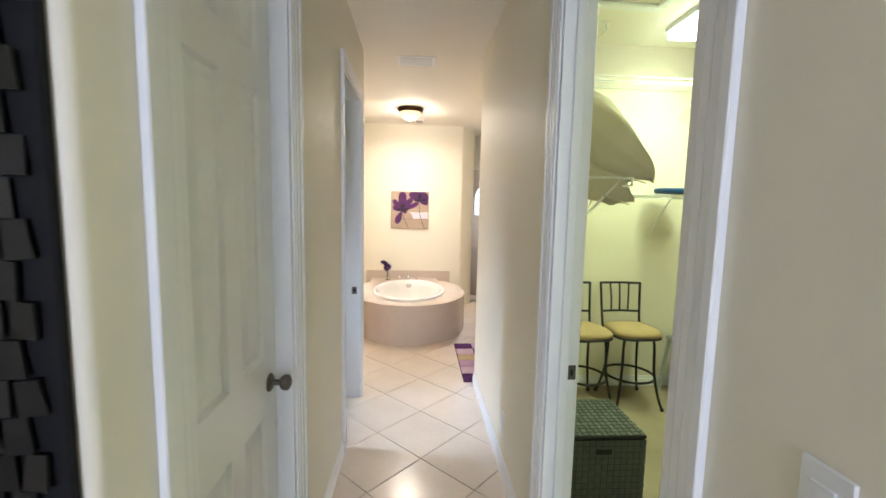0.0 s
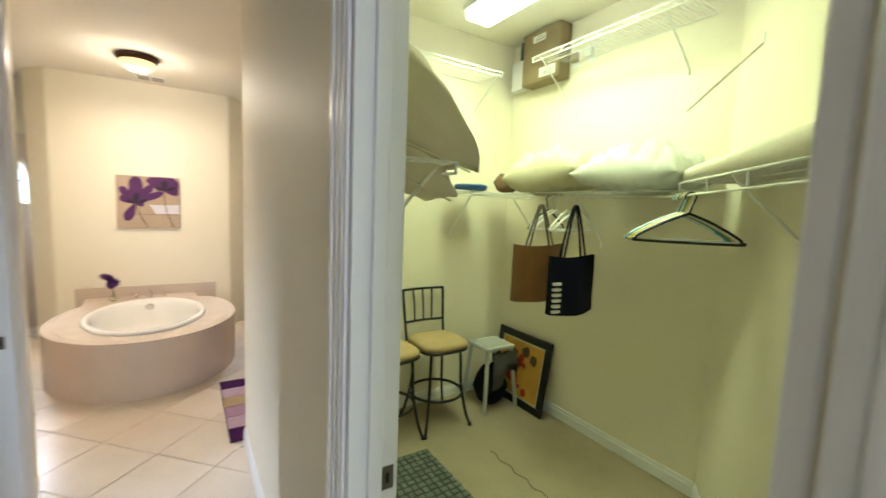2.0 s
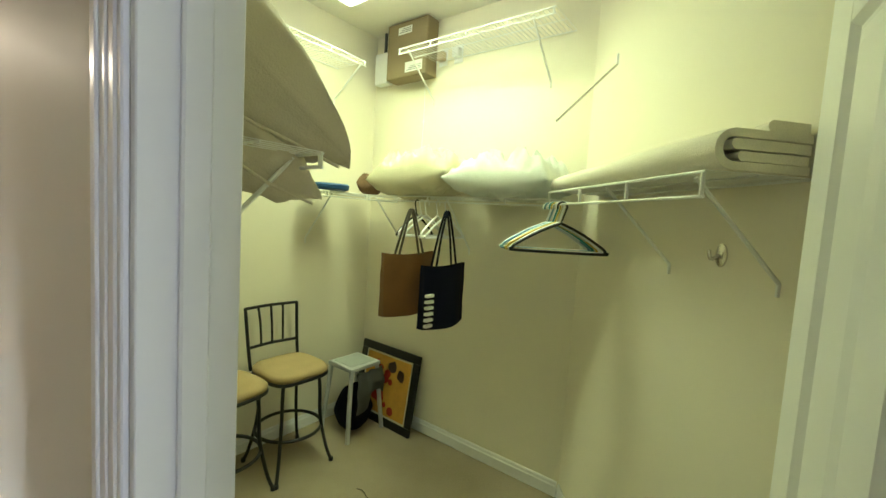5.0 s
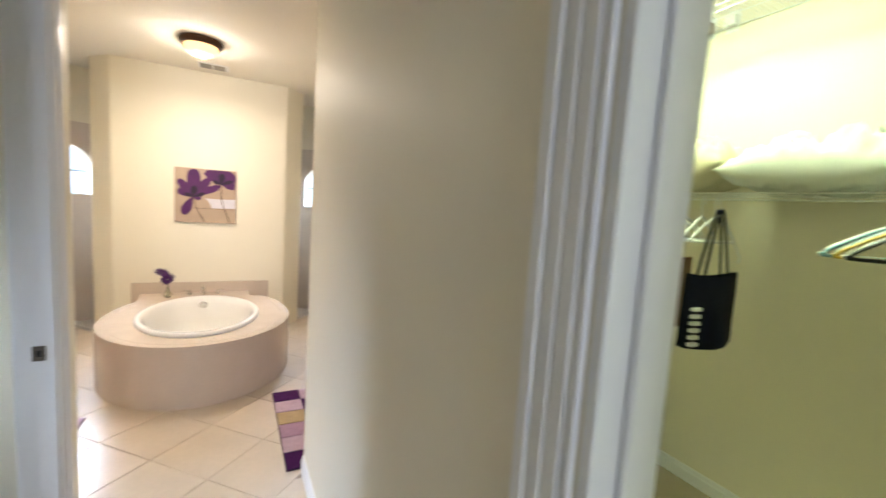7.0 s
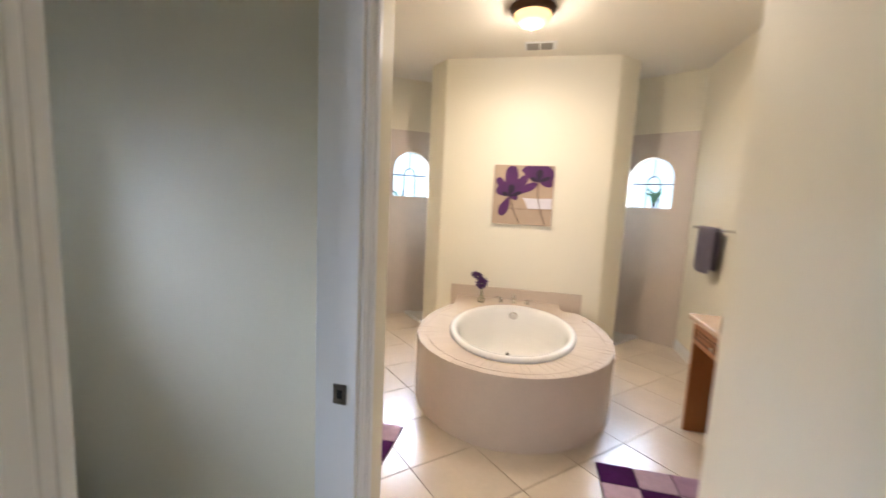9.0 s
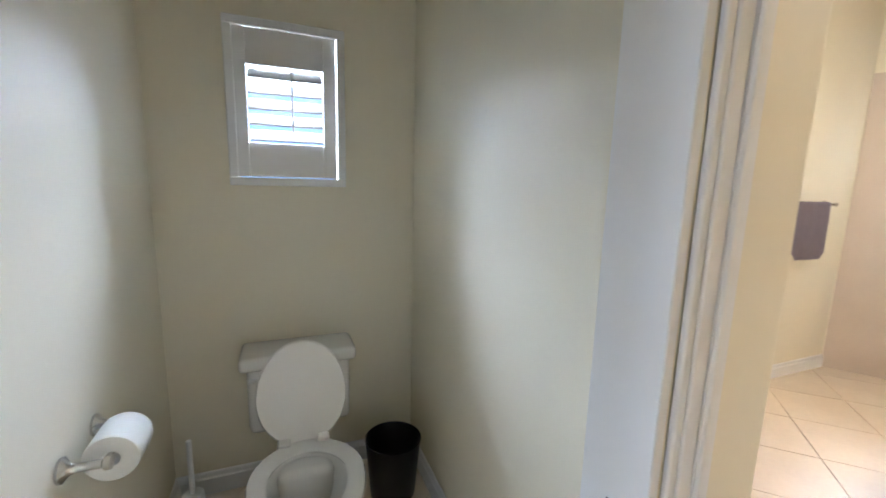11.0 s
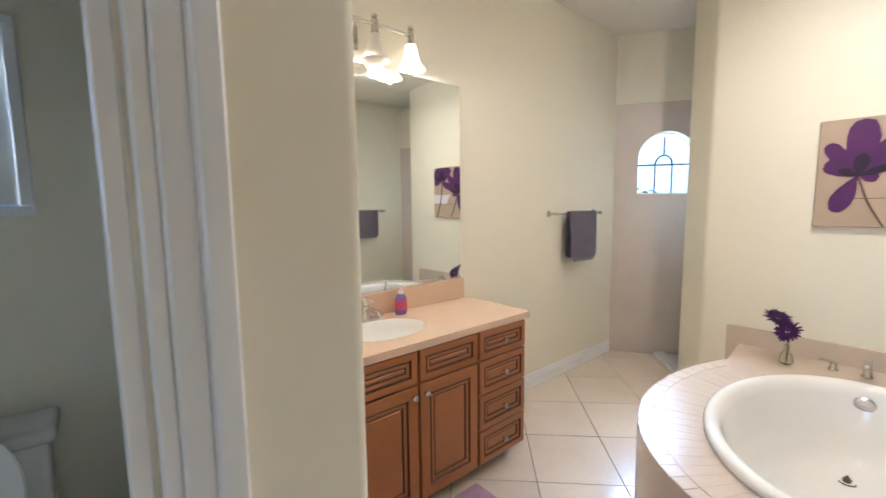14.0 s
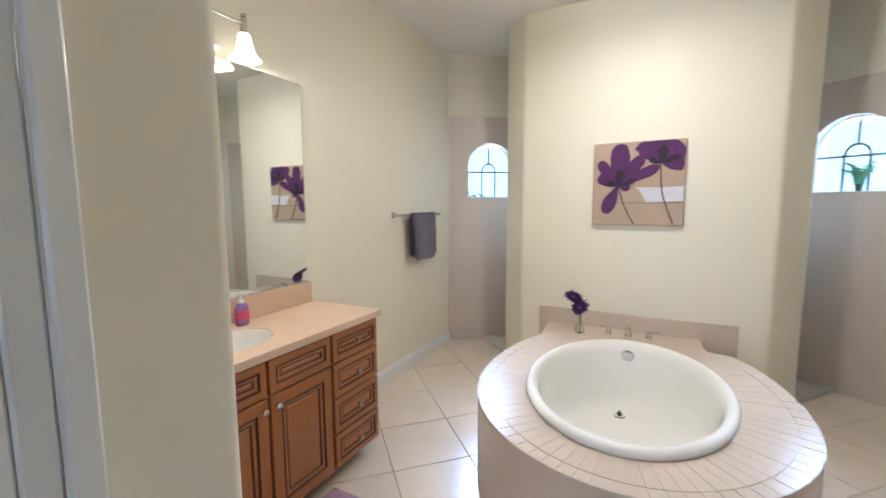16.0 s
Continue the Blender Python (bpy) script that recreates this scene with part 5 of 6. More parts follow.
cloth_sweep("top_fold", [(0.01, BH - 0.004)] + half_round(0.13, BH - 0.004, BH + 0.028) + [(0.01, BH + 0.028)], 0.01, 0.26, 1, 0.12)

# dish, cap
bm = bmesh.new()
lathe(bm, [(0, 0), (0.10, 0), (0.125, 0.012), (0.13, 0.035), (0.12, 0.045), (0, 0.048)], 32, (2.55, 3.66, zt))
solid("blue_dish", bm, mat("blue plastic", (0.015, 0.075, 0.22), 0.4, var=0.08, scale=12), "round blue plastic lid on the wire shelf", "dish", smooth=40)
cushion("knit_cap", pose(2.86, 3.62, zt, 0, 12, 20), 0.16, 0.14, 0.13, mat("brown knit", (0.17, 0.10, 0.05), 0.95, var=0.4, scale=30, bump=0.9, bscale=150, fine=0.3), "brown knitted cap bunched on the shelf", "cap", "", 4, 0.02)

# ceiling tube fixture, attic hatch, boxes on the wall
TUBE = glow("lit fluorescent lens", (0.93, 1.0, 0.80), 5.0)
fl = thing("fluorescent_light", (2.45, 2.92, CLO), "white ceiling fluorescent fixture with a lit lens", "ceiling lamp")
part("housing", bx(2.33, 2.57, 2.29, 3.54, CLO - 0.035, CLO - 0.001, bevel=0.004), WHITEP, fl)
part("lens", bx(2.345, 2.555, 2.30, 3.53, CLO - 0.095, CLO - 0.036, bevel=0.015, seg=3), TUBE, fl, "glowing ribbed plastic lens")
hatch = thing("attic_hatch", (1.7, 2.75, CLO), "painted attic hatch framed with moulding", "ceiling hatch", kind="structure")
for a, b, c, d in ((1.25, 2.12, 3.18, 3.25), (1.25, 2.12, 2.20, 2.27), (1.25, 1.32, 2.271, 3.179), (2.05, 2.12, 2.271, 3.179)):
    part("moulding", bx(a, b, c, d, CLO - 0.03, CLO - 0.001, bevel=0.008), TRIM, hatch)
part("hatch_panel", bx(1.321, 2.049, 2.271, 3.179, CLO - 0.006, CLO - 0.001), CEILP, hatch)
CARD = mat("tan metal panel box", (0.25, 0.19, 0.10), 0.5, var=0.1, scale=6)
cb = thing("wiring_box", (EWALL, 3.34, 2.52), "tan wiring cabinet with white labels high on the wall", "wiring box")
part("case", bx(EWALL - 0.12, EWALL - 0.002, 3.26, 3.64, 2.60, 2.99, bevel=0.004), CARD, cb)
part("cover", bx(EWALL - 0.126, EWALL - 0.121, 3.265, 3.635, 2.605, 2.985, bevel=0.002), CARD, cb)
for y0, y1, z0, z1 in ((3.40, 3.53, 2.90, 2.95), (3.29, 3.45, 2.63, 2.70)):
    part("label", bx(EWALL - 0.1275, EWALL - 0.1262, y0, y1, z0, z1), WHITEC, cb, "white paper label")
    for k in range(3):
        part("printed_line", bx(EWALL - 0.1280, EWALL - 0.1276, y0 + 0.01, y1 - 0.015 * (k + 1), z0 + 0.012 + 0.012 * k, z0 + 0.016 + 0.012 * k), MUNTIN, cb)
wb = thing("white_junction_box", (EWALL, 3.62, 2.5), "white plastic junction box with a conduit to the ceiling", "junction box")
part("case", bx(EWALL - 0.07, EWALL - 0.002, 3.69, 3.825, 2.61, 2.84, bevel=0.004), WHITEP, wb)
bm = bmesh.new()
tube(bm, [(EWALL - 0.03, 3.755, 2.84), (EWALL - 0.03, 3.755, CLO - 0.001)], 0.012, 8)
part("conduit", bm, MUNTIN, wb, "grey conduit")
for y in (3.20, 3.07):
    pl = thing("plug_adapter", (EWALL, y, 2.73), "beige plug adapter in a wall socket under the shelf", "plug", group="plug adapters")
    part("case", bx(EWALL - 0.05, EWALL - 0.006, y - 0.028, y + 0.028, 2.70, 2.76, bevel=0.005), mat("beige plug", (0.4, 0.32, 0.22), 0.5) if y > 3.1 else WHITEP, pl)
    part("plate", bx(EWALL - 0.006, EWALL - 0.001, y - 0.036, y + 0.036, 2.67, 2.79, bevel=0.002), WHITEP, pl)

cord = thing("wall_cable", (EWALL, 3.36, 1.95), "thin white cable stapled down the closet wall", "cable")
bm = bmesh.new()
tube(bm, smooth_path([(EWALL - 0.004, 3.36, 2.60), (EWALL - 0.004, 3.352, 2.35), (EWALL - 0.004, 3.358, 2.10), (EWALL - 0.004, 3.352, 1.95)], 5), 0.0028, 6)
part("cord", bm, WIRE, cord)
for z in (2.30, 1.98):
    part("clip", bx(EWALL - 0.009, EWALL - 0.001, 3.345, 3.362, z, z + 0.012, bevel=0.002), WIRE, cord)

# wall hook on the slanted wall
hb = Vector((2.421, 1.441, 1.555)) + sn * 0.001
hk = thing("wall_hook", tuple(hb), "brushed nickel robe hook on the closet wall", "hook")
bm = bmesh.new()
lathe(bm, [(0.0, 0.0), (0.022, 0.0), (0.022, 0.006), (0.014, 0.010), (0, 0.011)], 18, (0, 0, 0), 1.0, 1.7)
bmesh.ops.transform(bm, matrix=Matrix.Translation(hb) @ sn.to_track_quat('Z', 'Y').to_matrix().to_4x4(), verts=bm.verts)
part("plate", bm, CHROME, hk, smooth=40)
bm = bmesh.new()
tube(bm, smooth_path([hb + sn * 0.008, hb + sn * 0.04 + Vector((0, 0, -0.012)), hb + sn * 0.05 + Vector((0, 0, 0.015))], 5), 0.006, 8)
part("hook_arm", bm, CHROME, hk, smooth=50)


# hangers


def hanger(o, along, color, label, zr=1.712, w=0.42):
    """A plastic hanger on a rail at o (x, y), its arms along the given way."""
    ob = thing("clothes_hanger", (o[0], o[1], zr - 0.22), label, "hanger", group="clothes hangers")
    a = Vector((*along, 0)).normalized()
    c = Vector((o[0], o[1], zr))
    bm = bmesh.new()
    pts = [c + a * 0.022 * math.cos(t) + Vector((0, 0, 0.022 * math.sin(t) - 0.012)) for t in [math.pi * (-0.15 + 1.15 * k / 8) for k in range(9)]]
    pts.append(c - a * 0.012 + Vector((0, 0, -0.045)))
    pts.append(c + Vector((0, 0, -0.085)))
    tube(bm, pts, 0.004, 6)
    part("hook", bm, color, ob)
    bm = bmesh.new()
    loop = smooth_path([c + Vector((0, 0, -0.085)), c + a * w * 0.22 + Vector((0, 0, -0.125)), c + a * w * 0.46 + Vector((0, 0, -0.185)), c + a * w * 0.5 + Vector((0, 0, -0.205)),
                        c + a * w * 0.46 + Vector((0, 0, -0.215)), c - a * w * 0.46 + Vector((0, 0, -0.215)), c - a * w * 0.5 + Vector((0, 0, -0.205)),
                        c - a * w * 0.46 + Vector((0, 0, -0.185)), c - a * w * 0.22 + Vector((0, 0, -0.125)), c + Vector((0, 0, -0.085))], 4)
    tube(bm, loop[:-1], 0.0068, 6, closed=True)
    part("body", bm, color, ob, smooth=50)


HC = {"white": WHITEP, "pale blue": mat("pale blue plastic", (0.16, 0.32, 0.45), 0.4), "teal": mat("teal plastic", (0.02, 0.26, 0.28), 0.4), "yellow": mat("yellow plastic", (0.6, 0.42, 0.05), 0.4),
      "black": BLACKM, "cream": LINEN}
f0 = s0 + sn * 0.306
for k, (cn, du) in enumerate((("white", 0.0), ("pale blue", 0.022), ("white", 0.045), ("teal", 0.063), ("yellow", 0.082), ("cream", 0.104), ("white", 0.116), ("black", 0.138))):
    o = f0 + sd * (0.995 - du * 1.3)
    tw = 0.15 * math.sin(k * 2.1)
    hanger((o.x, o.y), (sn.x + tw, sn.y), HC[cn], cn + " plastic hanger on the shelf rail")
for k, yy in enumerate((2.86, 2.93, 3.02, 3.06, 3.10)):
    hanger((EWALL - 0.308, yy), (1.0, 0.15 * math.sin(k * 1.7)), BLACKM if k == 4 else WHITEP, "black plastic hanger on the shelf rail" if k == 4 else "white plastic hanger on the shelf rail", w=0.36)


def tote(name, x0, x1, y, t, z0, z1, ztop, material, strap, label, stripes=None):
    """A soft tote bag hung by two straps."""
    ob = thing(name, ((x0 + x1) / 2, y, z0), label, "tote bag")
    bm = bmesh.new()
    n = 14
    rings = []
    for k in range(7):
        f = k / 6
        ring = []
        for i in range(2 * n):
            u = (i if i < n else 2 * n - 1 - i) / (n - 1)
            s = 1 if i < n else -1
            bulge = t / 2 * (0.35 + 0.65 * math.sin(math.pi * min(1, max(0, u)))) * (1.0 - 0.55 * f)
            x = x0 + (x1 - x0) * (u * (1 - 0.05 * (1 - f)) + 0.02 * (1 - f))
            z = z0 + (z1 - z0) * f - (0.02 * math.sin(u * 3.0) if k == 6 else 0) + (0.012 * abs(2 * u - 1) if k == 0 else 0)
            w = 0.006 * noise.noise(Vector((u * 5, f * 4, y * 10)))
            ring.append(bm.verts.new((x, y + s * (bulge + w), z)))
        rings.append(ring)
    for a, b in zip(rings, rings[1:]):
        for i in range(2 * n):
            j = (i + 1) % (2 * n)
            bm.faces.new((a[i], a[j], b[j], b[i]))
    bm.faces.new(list(reversed(rings[0])))
    part("bag_body", bm, material, ob, smooth=60)
    xm = (x0 + x1) / 2
    for s in (-1, 1):
        bm = bmesh.new()
        path = smooth_path([(x0 + (x1 - x0) * 0.25, y + s * t * 0.2, z1 - 0.03), (xm - 0.05, y + s * 0.01, z1 + (ztop - z1) * 0.6), (xm, y + s * 0.004, ztop), (xm + 0.05, y + s * 0.01, z1 + (ztop - z1) * 0.6), (x1 - (x1 - x0) * 0.25, y + s * t * 0.2, z1 - 0.03)], 6)
        tube(bm, path, 0.009, 8)
        for v in bm.verts:
            v.co.y = y + s * 0.012 + (v.co.y - y - s * 0.012) * 0.5
        part("strap", bm, strap, ob)
    if stripes:
        for k in range(6):
            z = z0 + 0.03 + 0.034 * k
            part("stripe", bx(x0 - 0.001, x0 + 0.055, y - t / 2 * 0.78 - 0.004, y - t / 2 * 0.5, z, z + 0.015), WHITEC, ob, "white stripe")


BROWN = mat("tan brown leather", (0.17, 0.075, 0.022), 0.45, var=0.25, scale=8, bump=0.1, bscale=90)
NAVY = mat("navy canvas", (0.004, 0.005, 0.016), 0.8, spec=0.15, var=0.3, scale=10, bump=0.2, bscale=300)
tote("tote_bag", 2.42, 2.86, 2.99, 0.12, 1.03, 1.405, 1.655, BROWN, PEWTER, "brown leather tote bag hanging from the shelf")
tote("tote_bag", 2.54, 2.94, 2.80, 0.13, 0.975, 1.35, 1.655, NAVY, NAVY, "navy canvas tote bag with white side stripes", stripes=True)

# ------------------------------------------------------------ bar stools
SEAT = mat("tan suede seat", (0.40, 0.29, 0.14), 0.9, var=0.12, scale=9, bump=0.3, bscale=200, fine=0.08)


def bar_stool():
    ob = thing("bar_stool", (0, 0, 0), "black metal swivel bar stool with a tan padded seat", "bar stool", group="closet bar stools")
    # seat: rounded square cushion
    bm = bmesh.new()
    rings = []
    for r, z in ((0.0, 0.585), (0.92, 0.585), (1.0, 0.60), (1.0, 0.622), (0.93, 0.638), (0.6, 0.648), (0.0, 0.65)):
        ring = []
        for i in range(36 if r else 1):
            a = 2 * math.pi * i / 36
            k = 1 / (abs(math.cos(a)) ** 4 + abs(math.sin(a)) ** 4) ** 0.25
            ring.append(bm.verts.new((0.19 * r * k * math.cos(a), 0.19 * r * k * math.sin(a), z)))
        rings.append(ring)
    for a, b in zip(rings, rings[1:]):
        for i in range(36):
            q = list(dict.fromkeys([a[i % len(a)], a[(i + 1) % len(a)], b[(i + 1) % len(b)], b[i % len(b)]]))
            if len(q) > 2:
                bm.faces.new(q)
    part("seat", bm, SEAT, ob, smooth=50)
    bm = bmesh.new()
    loop = []
    for i in range(36):
        a = 2 * math.pi * i / 36
        k = 1 / (abs(math.cos(a)) ** 4 + abs(math.sin(a)) ** 4) ** 0.25
        loop.append((0.185 * k * math.cos(a), 0.185 * k * math.sin(a), 0.585))
    tube(bm, loop, 0.011, 8, closed=True)
    part("seat_frame", bm, BLACKM, ob, smooth=50)
    for sx in (-1, 1):
        for sy in (-1, 1):
            bm = bmesh.new()
            tube(bm, smooth_path([(sx * 0.06, sy * 0.06, 0.575), (sx * 0.115, sy * 0.115, 0.565), (sx * 0.128, sy * 0.128, 0.50), (sx * 0.135, sy * 0.135, 0.30), (sx * 0.165, sy * 0.165, 0.10), (sx * 0.19, sy * 0.19, 0.008)], 5), 0.0105, 8)
            leg = part("leg", bm, BLACKM, ob, smooth=50)
            bm = bmesh.new()
            lathe(bm, [(0, 0), (0.015, 0), (0.015, 0.02), (0.011, 0.024), (0, 0.024)], 10, (sx * 0.19, sy * 0.19, 0))
            part("foot_cap", bm, BLACKM, leg, "black rubber foot")
    bm = bmesh.new()
    tube(bm, [(0.196 * math.cos(2 * math.pi * i / 40), 0.196 * math.sin(2 * math.pi * i / 40), 0.235) for i in range(40)], 0.0105, 8, closed=True)
    part("foot_ring", bm, BLACKM, ob, smooth=50)
    for sx in (-1, 1):
        bm = bmesh.new()
        tube(bm, smooth_path([(sx * 0.165, 0.175, 0.585), (sx * 0.168, 0.20, 0.70), (sx * 0.178, 0.235, 0.97)], 5), 0.0105, 8)
        part("back_post", bm, BLACKM, ob, smooth=50)
    for z, y, w in ((0.965, 0.235, 0.178), (0.72, 0.205, 0.169)):
        bm = bmesh.new()
        tube(bm, smooth_path([(-w, y, z), (0, y + 0.02, z), (w, y, z)], 6), 0.010, 8)
        part("back_rail", bm, BLACKM, ob, smooth=50)
    for k in (-1, 0, 1):
        bm = bmesh.new()
        tube(bm, smooth_path([(k * 0.075, 0.222, 0.72), (k * 0.078, 0.232, 0.85), (k * 0.085, 0.252, 0.965)], 4), 0.0075, 6)
        part("back_slat", bm, BLACKM, ob, smooth=50)
    return ob


stool = bar_stool()
stool.matrix_basis = pose(2.255, 3.585, 0.012, 0, 0, 0)
copy_thing(stool, pose(1.835, 3.56, 0.012, 0, 0, 8))

# ------------------------------------------------------------ woven trunk
STRAP = per_object(mat("grey green woven strap", (0.08, 0.095, 0.08), 0.6, var=0.15, scale=20, bump=0.5, bscale=120, fine=0.1), 0.25)
DARK = mat("black woven core", (0.012, 0.013, 0.013), 0.8, var=0.2)
tr = thing("woven_trunk", (1.40, 2.42, 0.012), "grey-green woven strap trunk with a lid on the carpet", "trunk")
X0, X1, Y0, Y1, Z1 = 1.17, 1.61, 2.24, 2.62, 0.50
part("core", bx(X0, X1, Y0, Y1, 0.012, Z1 - 0.02, bevel=0.01), DARK, tr)
part("lid", bx(X0 - 0.006, X1 + 0.006, Y0 - 0.006, Y1 + 0.006, Z1 - 0.018, Z1, bevel=0.006), DARK, tr, "woven lid")
cell = 0.032
bmv = bmesh.new()
box(bmv, -cell * 0.46, cell * 0.46, -cell * 0.36, cell * 0.36, 0.0, 0.004, bevel=0.0015)
strap_mesh = finish("strap", bmv, STRAP)


def strap_piece(m):
    s = new("strap", strap_mesh)
    s.parent = tr
    s.matrix_basis = Matrix.Translation(-BASE[tr.name]) @ m


nx, ny = int((X1 - X0) / cell), int((Y1 - Y0) / cell)
for i in range(nx + 1):
    for j in range(ny + 1):
        x, y = X0 + cell * (i + 0.4), Y0 + cell * (j + 0.4)
        strap_piece(pose(x, y, Z1, 4 if i % 2 else -4, 0, 90 if (i + j) % 2 else 0))
nz = 14
# near face: groups of fine strands woven both ways
bm = bmesh.new()
for i in range(nx + 1):
    for k in range(nz):
        x, z = X0 + cell * (i + 0.45), 0.03 + cell * k + 0.016
        for s in (-1, 0, 1):
            if (i + k) % 2:
                box(bm, x - 0.0145, x + 0.0145, Y0 - 0.004, Y0 - 0.0005, z + s * 0.0098 - 0.0036, z + s * 0.0098 + 0.0036)
            else:
                box(bm, x + s * 0.0098 - 0.0036, x + s * 0.0098 + 0.0036, Y0 - 0.004, Y0 - 0.0005, z - 0.0145, z + 0.0145)
for j in range(ny):
    for k in range(nz):
        y, z = Y0 + cell * (j + 0.5), 0.03 + cell * k + 0.016
        for s in (-1, 0, 1):
            if (j + k) % 2:
                box(bm, X1 + 0.0005, X1 + 0.004, y - 0.0145, y + 0.0145, z + s * 0.0098 - 0.0036, z + s * 0.0098 + 0.0036)
            else:
                box(bm, X1 + 0.0005, X1 + 0.004, y + s * 0.0098 - 0.0036, y + s * 0.0098 + 0.0036, z - 0.0145, z + 0.0145)
w = part("weave", bm, STRAP, tr, "fine grey strands woven in squares")
tagged(w, kind="stuff")
part("hand_hole", bx(1.36, 1.44, Y0 - 0.0065, Y0 - 0.004, 0.405, 0.432, bevel=0.001), BLACKM, tr, "dark hand hole")

# ------------------------------------------------------------ step stool with a jacket, leaning picture
GREYP = mat("pale grey plastic", (0.45, 0.46, 0.45), 0.5, var=0.06, scale=10)
ss = thing("step_stool", (2.72, 3.54, 0.012), "pale grey plastic step stool with a grey shirt hung over it", "step stool")
part("step", bx(2.58, 2.86, 3.42, 3.68, 0.50, 0.53, bevel=0.008, seg=2), GREYP, ss)
part("step_mat", bx(2.61, 2.83, 3.45, 3.65, 0.5305, 0.534, bevel=0.002), mat("stool mat", (0.36, 0.38, 0.36), 0.8, bump=0.4), ss)
for x in (2.60, 2.84):
    for y in (3.44, 3.66):
        bm = bmesh.new()
        dx, dy = (x - 2.72) * 0.35, (y - 3.55) * 0.35
        tube(bm, [(x, y, 0.50), (x + dx, y + dy, 0.012)], 0.016, 8)
        part("leg", bm, GREYP, ss, smooth=50)
bm = bmesh.new()
grid = []
for i in range(15):
    row = []
    for j in range(13):
        u, v = i / 14, j / 12
        x = 2.60 + 0.26 * u
        y = 3.41 - 0.02 - 0.03 * math.sin(v * 2.5) + 0.014 * math.sin(u * 14)
        z = 0.50 - 0.30 * v * (0.75 + 0.25 * math.sin(u * 5 + 1))
        row.append(bm.verts.new((x, y + 0.02 * noise.noise(Vector((u * 4, v * 3, 2))), z)))
    grid.append(row)
for a, b in zip(grid, grid[1:]):
    for j in range(12):
        bm.faces.new((a[j], a[j + 1], b[j + 1], b[j]))
bmesh.ops.solidify(bm, geom=bm.faces[:], thickness=0.006)
shirt = solid("hung_shirt", bm, mat("grey cloth", (0.13, 0.13, 0.12), 0.9, var=0.25, scale=9, bump=0.4, bscale=250), "grey cotton shirt hung over the step stool", "shirt", smooth=60)
soft_bag = cushion("dark_bag", pose(2.73, 3.55, 0.014, 0, 0, 10), 0.22, 0.20, 0.30, NAVY, "dark soft bag under the step stool", "bag", "", 11, 0.02)
for ob in (ss, shirt, soft_bag):
    ob.location.x += 0.075
    ob.location.y += 0.06
art = new("leaning_picture")
BASE[art.name] = Vector((0, 0, 0))
tagged(art, "black framed abstract picture in red and orange leaning on the wall", "picture")
FW, FH = 0.62, 0.59
for a, b, c, d in ((0, FW, 0, 0.06), (0, FW, FH - 0.06, FH), (0, 0.06, 0.061, FH - 0.061), (FW - 0.06, FW, 0.061, FH - 0.061)):
    part("frame_bar", bx(0.0, 0.025, a, b, c, d, bevel=0.004), BLACKM, art, "black wooden frame")
part("mat_board", bx(0.010, 0.018, 0.058, FW - 0.058, 0.058, FH - 0.058), LINEN, art)
ORANGE = mat("ochre print", (0.52, 0.27, 0.04), 0.6, var=0.4, scale=7, fine=0.1)
RED = mat("red print", (0.38, 0.025, 0.012), 0.6, var=0.5, scale=10)
part("print", bx(0.007, 0.0098, 0.075, FW - 0.075, 0.075, FH - 0.075), ORANGE, art)
rnd = random.Random(6)
for k in range(16):
    bm = bmesh.new()
    cy, cz = rnd.uniform(0.13, FW - 0.13), rnd.uniform(0.12, FH - 0.12)
    r = rnd.uniform(0.015, 0.06) * (1 if k > 4 else 1.3)
    r = min(r, cy - 0.08, FW - 0.08 - cy, cz - 0.08, FH - 0.08 - cz)
    pts = [(cy + r * (0.8 + 0.25 * noise.noise(Vector((math.cos(t) * 1.5, math.sin(t) * 1.5, k)))) * math.cos(t), cz + r * (0.8 + 0.3 * noise.noise(Vector((math.cos(t), math.sin(t), k + 9)))) * math.sin(t)) for t in [2 * math.pi * i / 16 for i in range(16)]]
    bm.faces.new([bm.verts.new((0.0066 - 0.0001 * k, y, z)) for y, z in pts])
    bmesh.ops.solidify(bm, geom=bm.faces[:], thickness=0.0001)
    part("painted_spot", bm, RED if k % 4 else STEMP, art)
art.matrix_basis = pose(2.965, 3.20, 0.013, 0, 9, 0) @ pose(0, 0, 0, 0, 0, -1)

# ------------------------------------------------------------ toilet room
toilet = thing("toilet", (-1.2, 3.31, 0), "white two-piece toilet with its lid raised", "toilet")
TC = 3.31
bm = bmesh.new()
box(bm, WX + 0.02, -1.345, TC - 0.205, TC + 0.205, 0.36, 0.652, bevel=0.03, seg=3)
part("tank", bm, PORCELAIN, toilet, smooth=50)
part("tank_lid", bx(WX + 0.012, -1.330, TC - 0.232, TC + 0.232, 0.640, 0.698, bevel=0.02, seg=4), PORCELAIN, toilet, smooth=50)


def egg(rx_back, rx_front, ry, n=36):
    """An egg-shaped ring; its long end looks along +x."""
    return [((rx_front if math.cos(a) > 0 else rx_back) * math.cos(a), ry * math.sin(a)) for a in [2 * math.pi * i / n for i in range(n)]]


